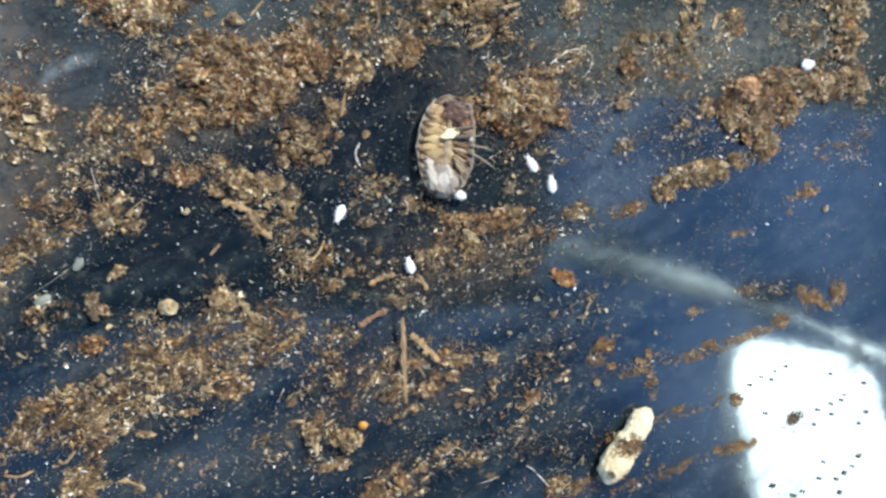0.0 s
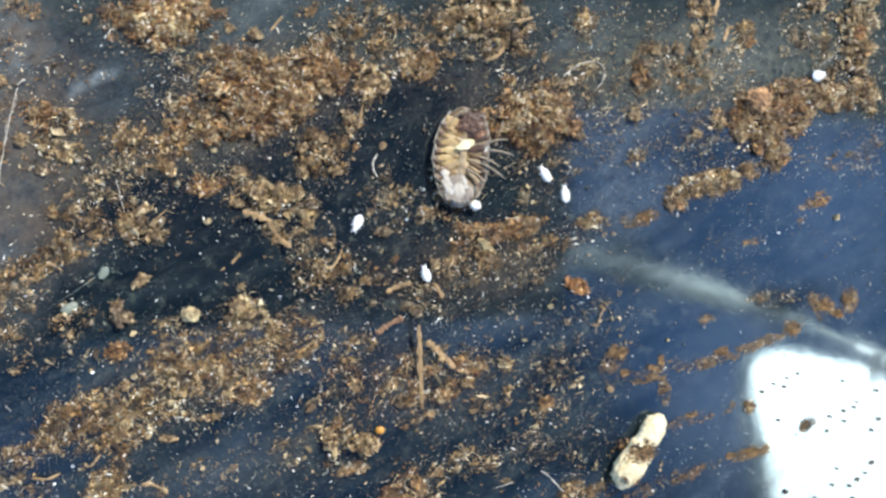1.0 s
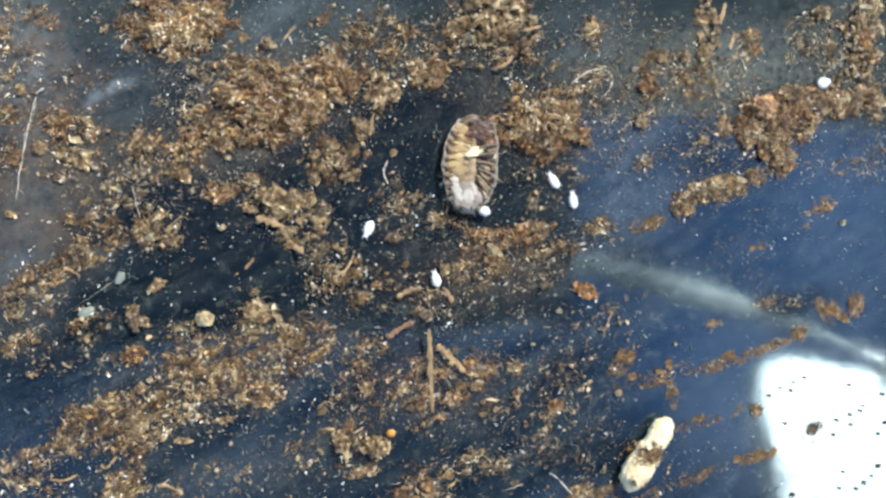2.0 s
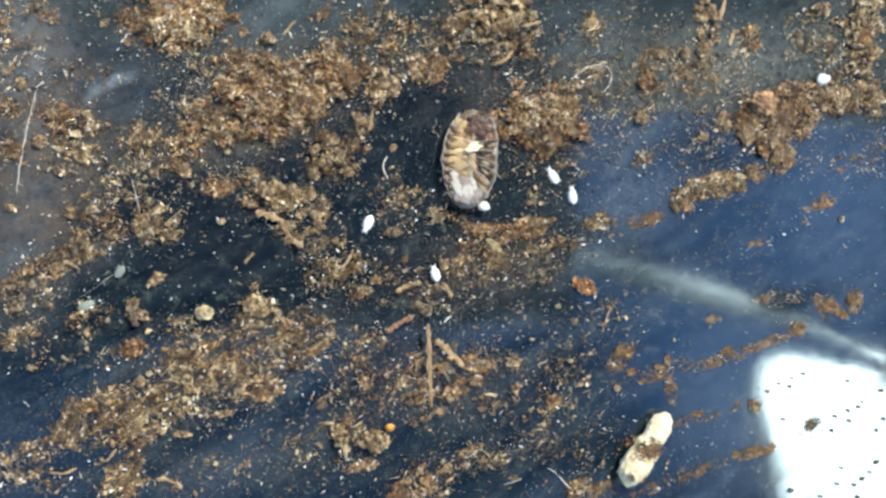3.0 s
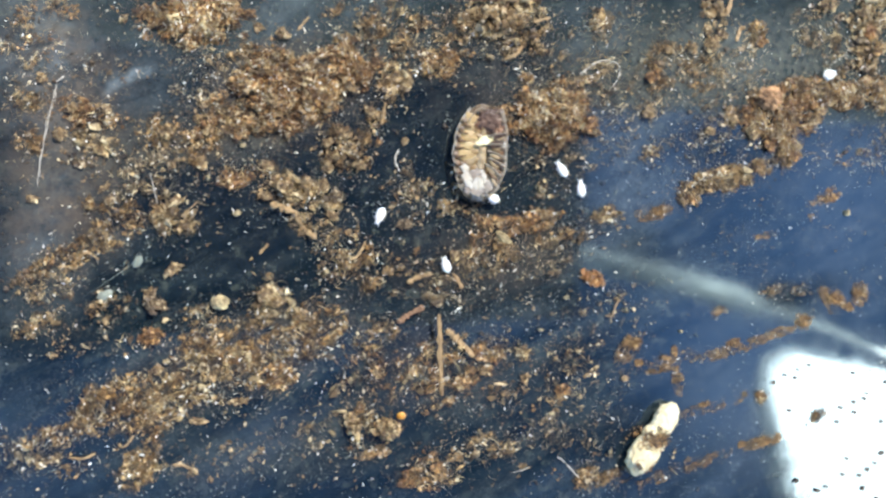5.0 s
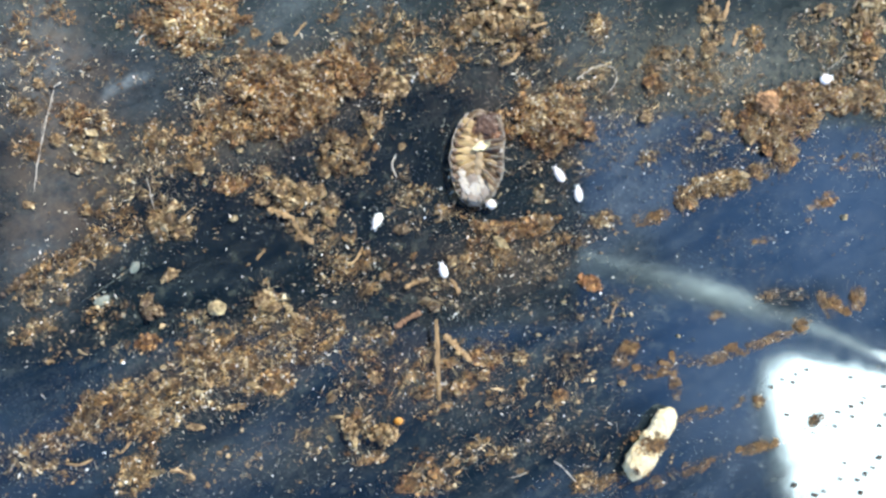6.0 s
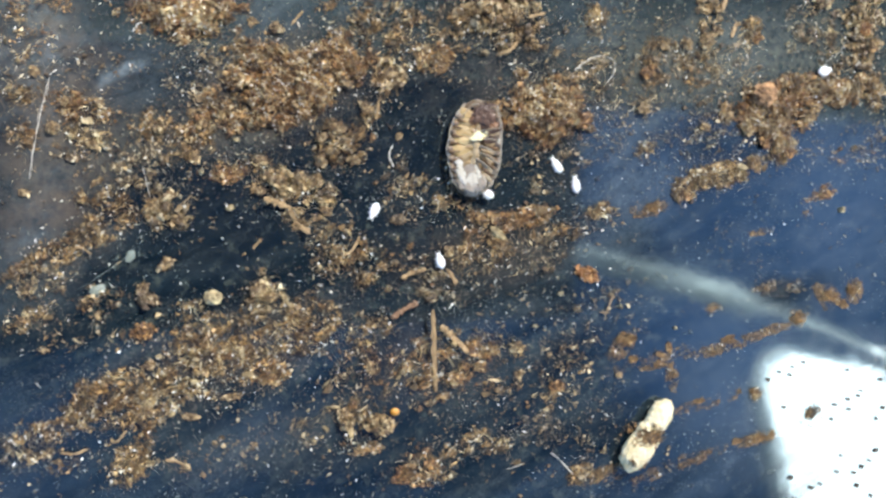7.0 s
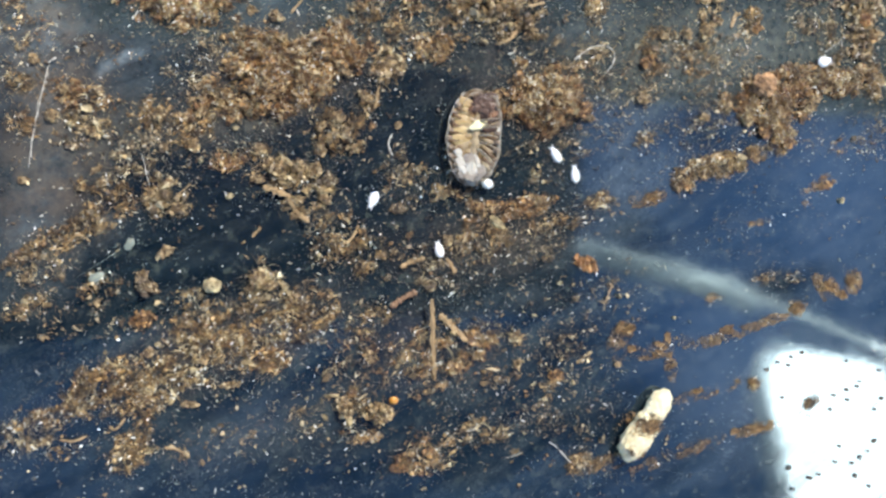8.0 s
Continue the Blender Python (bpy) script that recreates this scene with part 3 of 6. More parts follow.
        bm.transform(pose(ISO_W * g * 0.62, ISO_L * (s + 0.068) + 1.0 * MM * math.sin(radians(a + 6)), ISO_D * 1.0, 0, -5, a + 6))
        part("hollow", bm, head_skin if i < 2 else band_skin, louse, "dark brown raised blob painting the shade between legs")
    legs = []
    for i in range(5):
        s = 0.28 - i * 0.13
        lg = part("leg", leg_bmesh((3.3 - 0.16 * abs(i - 3) + 0.3 * math.sin(i * 2.4)) * MM, (0.16 + 0.02 * math.sin(i * 3.3)) * MM), thin_leg, louse, "pale thin moving leg")
        legs.append((lg, ((-0.1 + 0.12 * (i % 2)) * MM, ISO_L * s, ISO_D * 0.84)))
    # one soft smooth ridge along the middle
    bm = blob(0.62 * MM, 2.9 * MM, 0.34 * MM, 5, 0.14, 2.6, 4.1, (0.1 * MM, -0.2 * MM, ISO_D * 0.86))
    for v in bm.verts:
        v.co.z += 0.00005 * math.sin(v.co.y / MM * 5.5)
    part("belly_ridge", bm, belly_grey, louse, "greyish olive soft belly ridge")
    # brood pouch, gill plates, head
    part("brood_pouch", turned(blob(1.0 * MM, 0.46 * MM, 0.15 * MM, 5, 0.5, 1.5, 3.6), pose(0.45 * MM, 1.35 * MM, ISO_D * 1.12, -8, 8, 32)), brood, louse, "glossy pale yellow brood pouch")
    for k in range(9):
        a = -60 + 15 * k
        bm = blob((0.42 + 0.05 * math.sin(k * 3)) * MM, 1.25 * MM, 0.13 * MM, 4, 0.2, 2.2, k * 2.3)
        bm.transform(pose(math.sin(radians(a)) * 1.35 * MM, (-2.9 - 1.35 * math.cos(radians(a))) * MM, ISO_D * (0.94 + 0.03 * math.sin(k * 2)), 8, 0, a))
        part("tail_fan_plate", bm, lappet_skin, louse, "greyish translucent tail fan plate")
    for i, (x, y, rx, ry, a, m) in enumerate(((-1.45, -3.45, 0.42, 0.85, 18, gill), (-0.25, -4.05, 0.55, 0.7, -12, gill), (0.45, -2.85, 0.40, 0.72, 30, gill), (-1.9, -2.2, 0.45, 0.42, -40, gill), (-0.55, -3.05, 0.62, 0.7, 0, gill_shade), (-0.6, -4.6, 0.9, 0.5, 0, gill_shade), (0.75, -3.9, 0.5, 0.8, 20, gill_shade))):
        bm = blob(rx * 1.1 * MM, ry * 1.1 * MM, 0.07 * MM, 5, 0.75, 1.5, i * 1.3 + 0.7)
        bm.transform(pose(x * MM, y * MM, ISO_D * (1.06 if m is gill else 1.02), 6 * math.sin(i * 2.2), 0, a))
        part("gill_plate", bm, m, louse, "pale whitish overlapping gill plate" if m is gill else "greyish overlapping gill plate")
    part("lappet", turned(blob(0.17 * MM, 0.50 * MM, 0.06 * MM, 4, 0.3, 2.0, 14.0), pose(3.0 * MM, 0.95 * MM, ISO_D * 1.06, 0, -20, -6)), gill, louse, "glossy whitish lappet at the rim")
    for side in (-1, 1):
        for i in range(5):
            bm = blob(0.8 * MM, 0.34 * MM, 0.14 * MM, 3, 0.2, 2.2, i * 1.9 + side)
            bm.transform(pose(side * (2.2 - 0.26 * i) * MM, (-2.75 - 0.52 * i) * MM, ISO_D * (0.82 - 0.05 * i), 0, -side * 42, side * (-28 - 8 * i)))
            part("tail_side_plate", bm, shell_rim, louse)
        part("tail_spike", tube([(side * 0.7 * MM, -5.2 * MM, ISO_D * 0.5), (side * 0.85 * MM, -5.7 * MM, ISO_D * 0.5), (side * 0.95 * MM, -6.0 * MM, ISO_D * 0.42)], [0.2 * MM, 0.15 * MM, 0.04 * MM], 8), shell_rim, louse)
    head = part("head", blob(1.75 * MM, 1.5 * MM, 0.85 * MM, 5, 0.26, 2.6, 5.0, (0.75 * MM, 3.75 * MM, ISO_D * 0.76)), head_skin, louse, "dark purplish brown head")
    for side in (-1, 1):
        part("eye", blob(0.2 * MM, 0.26 * MM, 0.2 * MM, 2, 0.0, 1, 0, ((0.45 + side * 1.35) * MM, 4.4 * MM, ISO_D * 0.86)), eye_black, head)
        part("mouth_part", turned(blob(0.30 * MM, 0.55 * MM, 0.25 * MM, 3, 0.15, 2.5, side), pose((0.45 + side * 0.32) * MM, 3.35 * MM, ISO_D * 0.98, 0, 0, side * 14)), belly, head)
        ant = smooth_line([((0.45 + side * 0.6) * MM, 4.8 * MM, ISO_D * 0.95), ((0.4 + side * 1.3) * MM, 4.9 * MM, ISO_D * 1.1), ((0.3 + side * 2.0) * MM, 4.1 * MM, ISO_D * 1.12), ((0.2 + side * 2.4) * MM, 3.0 * MM, ISO_D * 1.05)], 5)
        part("antenna", tube(ant, [0.15 * MM * (1 - 0.8 * k / (len(ant) - 1)) for k in range(len(ant))], 8), shell_rim, head)
    part("cheek", blob(0.8 * MM, 0.7 * MM, 0.22 * MM, 4, 0.6, 2.4, 6.0, (1.85 * MM, 2.75 * MM, ISO_D * 0.92)), cheek_skin, head, "reddish brown cheek")
    part("cheek", blob(0.6 * MM, 0.5 * MM, 0.2 * MM, 4, 0.6, 2.4, 8.0, (-0.55 * MM, 3.1 * MM, ISO_D * 0.95)), cheek_skin, head, "reddish brown cheek")
    # the body is bent a little to one side, and nothing on it is quite even
    still = [ob for ob in louse.children if ob not in [lg for lg, _ in legs]] + list(head.children)
    for ob in still:
        for v in ob.data.vertices:
            s = v.co.y / ISO_L
            p = v.co * 700
            v.co.x = v.co.x * (1 - 0.13 * max(0.0, -s) ** 2) * (0.93 if v.co.x > 0 else 1.0) + 0.55 * MM * (s * s - 0.35) - 0.35 * MM * max(0.0, -s) ** 2
            v.co += Vector((noise.noise(p), noise.noise(p + Vector((9, 0, 0))), 0)) * 0.00016 * (1.7 if abs(v.co.x) < 2.5 * MM else 1.0)
    return legs, head


def turned(bm, m):
    bm.transform(m)
    return bm


LEGS, HEAD = woodlouse()


# ---- young white woodlice ----
def young_woodlouse(x, y, length, width, turn, z, label):
    """A tiny white woodlouse with its head to local +y."""
    lice = thing("young_woodlouse", pose(x * MM, y * MM, z * MM, 0, 0, turn - 90), label, "woodlouse", "young white woodlice")
    hl, hw = length / 2 * MM, width / 2 * MM
    bm = blob(hw, hl * 0.92, hw * 0.62, 4, 0.0)
    for v in bm.verts:
        s = v.co.y / hl
        v.co *= 1 + 0.035 * math.sin(s * 26)
        v.co.z = max(v.co.z, -hw * 0.25) + hw * 0.3
        v.co.x *= 1 - 0.16 * s
    part("body", bm, white_shell, lice)
    part("head", blob(hw * 0.55, hl * 0.2, hw * 0.42, 3, 0, 1, 0, (0, hl * 0.88, hw * 0.35)), white_shell, lice)
    for side in (-1, 1):
        ant = smooth_line([(side * hw * 0.25, hl * 1.0, hw * 0.4), (side * hw * 0.5, hl * 1.12, hw * 0.5), (side * hw * 0.55, hl * 1.24, hw * 0.2)], 4)
        part("antenna", tube(ant, [0.045 * MM] * (len(ant) - 1) + [0.02 * MM], 6), white_shell, lice)
        for k in range(3):
            ly = hl * (0.45 - 0.45 * k)
            part("leg", tube([(side * hw * 0.8, ly, hw * 0.25), (side * hw * 1.15, ly - 0.02 * MM, hw * 0.3), (side * hw * 1.3, ly - 0.06 * MM, 0.02 * MM)], [0.04 * MM, 0.035 * MM, 0.02 * MM], 6), white_shell, lice)
    return lice


young_woodlouse(30.5, 2.2, 2.05, 1.05, 246, 0.15, "tiny white young woodlouse on the dark plastic")
young_woodlouse(38.5, -3.7, 1.9, 1.0, 108, 0.5, "tiny white young woodlouse beside a splinter")
young_woodlouse(56.2, 5.7, 2.1, 1.05, 100, 0.15, "tiny white young woodlouse, one of a close pair")
young_woodlouse(53.6, 8.05, 2.2, 1.05, 126, 0.15, "tiny white young woodlouse, one of a close pair")
young_woodlouse(92.0, 21.6, 1.95, 1.3, 15, 0.9, "tiny white young woodlouse on the soil belt")
young_woodlouse(44.3, 4.35, 1.7, 1.0, 160, 0.9, "tiny white young woodlouse at the larger one's tail")


def pupa_case():
    """A cream, waisted case with lumpy skin and soil stuck round its waist."""
    a, b = Vector((67.6, -23.2, 0)), Vector((63.9, -28.3, 0))
    mid = (a + b) / 2
    turn = math.degrees(math.atan2(a.y - b.y, a.x - b.x))
    case = thing("pupa_case", pose(mid.x * MM, mid.y * MM, 0, 0, 0, turn), "cream white lumpy two-lobed case with brown soil round its waist", "pupa case")
    for i, (x, y, rx, ry, rz) in enumerate(((2.7, -0.1, 2.7, 1.5, 1.25), (-2.1, 0.05, 2.9, 1.9, 1.5), (0.4, 0.1, 1.6, 1.5, 1.2))):
        bm = blob(rx * MM, ry * MM, rz * MM, 5, 0.11, 2.2, 2.0 + 5 * i, (x * MM, y * MM, rz * 0.92 * MM))
        for v in bm.verts:
            v.co.z = max(v.co.z, 0.0)
            v.co += v.normal * 0.00012 * noise.noise(v.co * 2200)
        part("lobe", bm, cream_case, case)
    part("bud", blob(1.0 * MM, 0.9 * MM, 0.9 * MM, 4, 0.2, 2.5, 11.0, (-0.1 * MM, -1.35 * MM, 0.75 * MM)), cream_case, case)
    rng = np.random.default_rng(77)
    pts = [(rng.normal(0.15, 0.55) - 0.42 * w, w) for w in rng.normal(0.15, 1.0, 700)] + [(rng.normal(-4.0, 0.25), rng.normal(0.4, 0.3)) for _ in range(26)] + [(rng.normal(-3.2, 0.9), rng.normal(-1.4, 0.15)) for _ in range(24)]
    place = []
    for x, y in pts:
        z = 0.2
        for cx, cy, rx, ry, rz in ((2.7, -0.1, 2.7, 1.5, 1.25), (-2.1, 0.05, 2.9, 1.9, 1.5), (0.4, 0.1, 1.6, 1.5, 1.2), (-0.1, -1.35, 1.0, 0.9, 0.9)):
            q = 1 - ((x - cx) / rx) ** 2 - ((y - cy) / ry) ** 2
            if q > 0:
                z = max(z, rz * 0.92 + rz * q ** 0.5)
        place.append((x, y, z + 0.2))
    ob = crumbs("stuck_soil", place, rng.uniform(0.08, 0.22, len(place)), TONES["brown"], rng, kind="stuff")
    ob.parent = case
    return case


# ---- soil: loose crumbs in drifts, single larger lumps, straws and fibres ----
def shard(rng, points, flat):
    """The hull of a few random points: a broken, angular bit."""
    bm = bmesh.new()
    for _ in range(points):
        d = Vector(rng.normal(0, 1, 3)).normalized() * rng.uniform(0.75, 1.15)
        bm.verts.new((d.x * flat[0], d.y * flat[1], d.z * flat[2]))
    hull = bmesh.ops.convex_hull(bm, input=bm.verts[:])
    bmesh.ops.delete(bm, geom=[g for g in hull["geom_interior"] if isinstance(g, bmesh.types.BMVert)], context="VERTS")
    bmesh.ops.triangulate(bm, faces=bm.faces[:])
    bmesh.ops.recalc_face_normals(bm, faces=bm.faces)
    return bm


def crumb_templates():
    out = []
    rng = np.random.default_rng(5)
    while len(out) < 24:
        k = len(out)
        bm = shard(rng, 8, ((1.1, 0.9, 0.75), (1.4, 0.9, 0.35), (2.1, 0.42, 0.36), (1.2, 0.75, 0.6))[k % 4])
        bm.verts.index_update()
        if len(bm.verts) == 8 and len(bm.faces) == 12:
            out.append((np.array([v.co[:] for v in bm.verts]), np.array([[v.index for v in f.verts] for f in bm.faces])))
        bm.free()
    return [v for v, _ in out], [f for _, f in out]


CRUMBS, CRUMB_FACES = crumb_templates()


def grain_templates():
    """Eight-sided fine grains and slivers."""
    rng = np.random.default_rng(6)
    verts = np.array(((1, 0, 0), (-1, 0, 0), (0, 1, 0), (0, -1, 0), (0, 0, 1), (0, 0, -1)), float)
    faces = np.array(((0, 2, 4), (2, 1, 4), (1, 3, 4), (3, 0, 4), (2, 0, 5), (1, 2, 5), (3, 1, 5), (0, 3, 5)))
    return [(verts + rng.uniform(-0.3, 0.3, verts.shape)) * ([2.3, 0.55, 0.45] if k % 2 == 0 else [1.25, 0.85, 0.5]) for k in range(9)], [faces] * 9


GRAINS, GRAIN_FACES = grain_templates()


def fibre_templates():
    """Bent three-sided slivers, one unit half long."""
    rng = np.random.default_rng(8)
    shapes, faces = [], []
    for k in range(8):
        bend = rng.uniform(-0.22, 0.22)
        kink = rng.uniform(-0.25, 0.25)
        verts, tris = [], []
        for i in range(5):
            t = i / 2 - 1
            w = 0.075 * (1.0 if 0 < i < 4 else 0.45)
            for j in range(3):
                a = 2.1 * j
                verts.append((t, bend * (1 - t * t) + kink * t ** 3 + w * math.cos(a), w * math.sin(a) + 0.12 * (1 - t * t)))
        for i in range(4):
            for j in range(3):
                p, q = i * 3 + j, i * 3 + (j + 1) % 3
                tris += [(p, q, q + 3), (p, q + 3, p + 3)]
        shapes.append(np.array(verts))
        faces.append(np.array(tris + [(0, 2, 1), (12, 13, 14)]))
    return shapes, faces


FIBRES, FIBRE_FACES = fibre_templates()


def crumbs(name, places, sizes, material, rng, label="", kind="stuff", shapes=None, shape_faces=None):
    """Many small angular crumbs in one mesh: places and sizes in millimetres."""
    n = len(places)
    shapes, shape_faces = (CRUMBS, CRUMB_FACES) if shapes is None else (shapes, shape_faces)
    m = len(shapes[0])
    verts = np.empty((n, m, 3))
    faces = []
    spin = rng.uniform(0, 2 * math.pi, n)
    tip = rng.normal(0, 0.5, n)
    for k in range(n):
        pick = rng.integers(len(shapes))
        faces.append(shape_faces[pick] + k * m)
        v = shapes[pick] * sizes[k]
        c, s = math.cos(tip[k]), math.sin(tip[k])
        v = np.stack((v[:, 0] * c - v[:, 2] * s, v[:, 1], v[:, 0] * s + v[:, 2] * c), 1)
        c, s = math.cos(spin[k]), math.sin(spin[k])
        verts[k] = np.stack((v[:, 0] * c - v[:, 1] * s, v[:, 0] * s + v[:, 1] * c, v[:, 2]), 1) + places[k]
    me = bpy.data.meshes.new(name)
    me.from_pydata((verts.reshape(-1, 3) * MM).tolist(), [], np.concatenate(faces).tolist())
    me.materials.append(material)
    ob = new(name, me)
    return tagged(ob, label, "soil" if label else "", kind=kind)


PATCHES = []
SOIL_WORDS = {
    "trail": "thin trail of rusty soil dust on blue plastic",
    "brown": "drift of loose brown soil crumbs on navy plastic",
    "rust": "drift of rusty brown peat crumbs on navy plastic",
    "tan": "clump of tan bark and compost crumbs on plastic",
    "grey": "thin scatter of grey-brown soil grains on plastic",
}


def soil_patch(x, y, a, b, turn, fill, tone):
    """Loose crumbs heaped over an oval of half axes a and b (mm), ragged at its edge: a bed of fine grains, clods and flakes on it."""
    k = len(PATCHES)
    rng = np.random.default_rng(100 + k)
    a, b = a * 1.1, b * 1.1
    if tone == "rust" and x > 58 and y < 4:
        tone = "trail"
    PATCHES.append((x, y, a, b, turn, fill, tone))
    c, s = math.cos(radians(turn)), math.sin(radians(turn))
    thin = min(a, b) < 1.25 and max(a, b) > 2.2 * min(a, b)
    sparse = fill < 0.45
    heap = min(2.4, 0.34 * min(a, b)) * fill * (0.2 if tone == "trail" else 0.5 if thin else 1.0)
    n = int(math.pi * a * b * DENSITY * (0.3 if tone == "trail" else 0.92) * fill ** 1.45) + 6
    gap = 0.75 - 0.78 * min(1.08, fill)
    lie_c, lie_s = math.cos(radians(24)), math.sin(radians(24))

    def inside(spread):
        """A random place in the ragged oval, and how deep inside it lies."""
        for _ in range(90):
            u, v = rng.uniform(-1.4, 1.4, 2)
            px, py = x + u * a * c - v * b * s, y + u * a * s + v * b * c
            rag = noise.fractal(Vector((px * 0.5, py * 0.5, k * 0.37)), 1.0, 2.0, 4)
            fall = 1.0 - (u * u + v * v) ** 0.9 + 0.85 * rag
            hole = noise.fractal(Vector(((px * lie_c + py * lie_s) * 0.42, (py * lie_c - px * lie_s) * 0.8, 7.0)), 1.0, 2.0, 3)
            if fall > rng.uniform(0.0, spread) and (hole > gap - 0.22 or rng.uniform() < 0.12):
                return px, py, max(0.0, min(1.0, fall))
        return x, y, 0.5

    clods = []
    for _ in range(int(math.pi * a * b * 0.75 * fill) + 3):
        px, py, fall = inside(0.45)
        clods.append((px, py, fall, min(1.0, math.exp(rng.normal(-1.35 if thin else -0.65 if fill > 1 else -0.85, 0.4)))))
    weight = np.array([q[3] ** 1.7 for q in clods])
    picks = rng.choice(len(clods), n, p=weight / weight.sum())
    places, sizes = [], []
    shrink = 0.55 if tone == "trail" else 0.62 if thin else 0.72 if sparse else 0.92
    for pick in picks:
        r = min(0.42, math.exp(rng.normal(-2.6, 0.6))) * shrink
        if rng.uniform() < 0.66:
            cx, cy, fall, rc = clods[pick]
            e, f = rng.normal(0, 0.50, 2)
            px, py = cx + rc * (1.35 * e * lie_c - 0.85 * f * lie_s), cy + rc * (1.35 * e * lie_s + 0.85 * f * lie_c)
            top = 0.6 * heap * fall + 0.6 * rc * max(0.0, 1 - 1.2 * (e * e + f * f))
        else:
            px, py, fall = inside(0.5)
            top = 0.6 * heap * fall
        places.append((px, py, r * 0.45 + top * (0.35 + 0.65 * rng.uniform(0, 1) ** 0.5)))
        sizes.append(r)
    crumbs("soil_patch", places, sizes, TONES[tone], rng, SOIL_WORDS[tone])
    for _ in range(int(n * (3.6 if tone == "trail" else 0.12 + 0.75 * max(0.0, min(1.0, (fill - 0.6) / 0.55))))):
        px, py, fall = inside(0.4)
        r = min(0.2, math.exp(rng.normal(-3.05 if tone == "trail" else -2.75, 0.45)))
        BED[tone].append((px, py, r * 0.4 + 0.5 * heap * fall, r))
    for _ in range(int(n * (0.04 if tone == "tan" else 0.003 if tone in ("grey", "trail") else 0.014))):
        px, py, fall = inside(0.4)
        r = min(0.7, math.exp(rng.normal(-1.15 if tone == "tan" else -1.45, 0.4)))
        CHIPS.append((px, py, 0.5 * r + heap * fall * 0.8, r * (0.6 if thin else 1.0)))
    for _ in range(int(n * 0.12)):
        px, py, fall = inside(0.45)
        r = min(0.75, math.exp(rng.normal(-1.45, 0.4)))
        SLIVERS.append((px, py, 0.06 + heap * fall * 0.75 + rng.uniform(0, 0.25), r * (0.6 if thin else 1.0)))
    for _ in range(int(n * 0.09)):
        px, py, fall = inside(0.5)
        r = min(0.17, math.exp(rng.normal(-2.85, 0.4)))
        GLINTS.append((px, py, r * 0.6 + heap * fall * rng.uniform(0.5, 0.9) + 0.1, r))
    m = int(n * 0.15) + 10
    u, v = rng.normal(0, 0.72, m), rng.normal(0, 0.85, m)
    FINE.append(np.stack((x + u * a * c - v * b * s, y + u * a * s + v * b * c), 1))
    m = int(n * 0.75)
    u, v = rng.normal(0, 0.58, m), rng.normal(0, 0.66, m)
    DUST.append(np.stack((x + u * a * c - v * b * s, y + u * a * s + v * b * c), 1))


BED = {tone: [] for tone in SOIL_WORDS}
SLIVERS = []
CHIPS = []
GLINTS = []
FINE = []
DUST = []
LUMPS = [0]


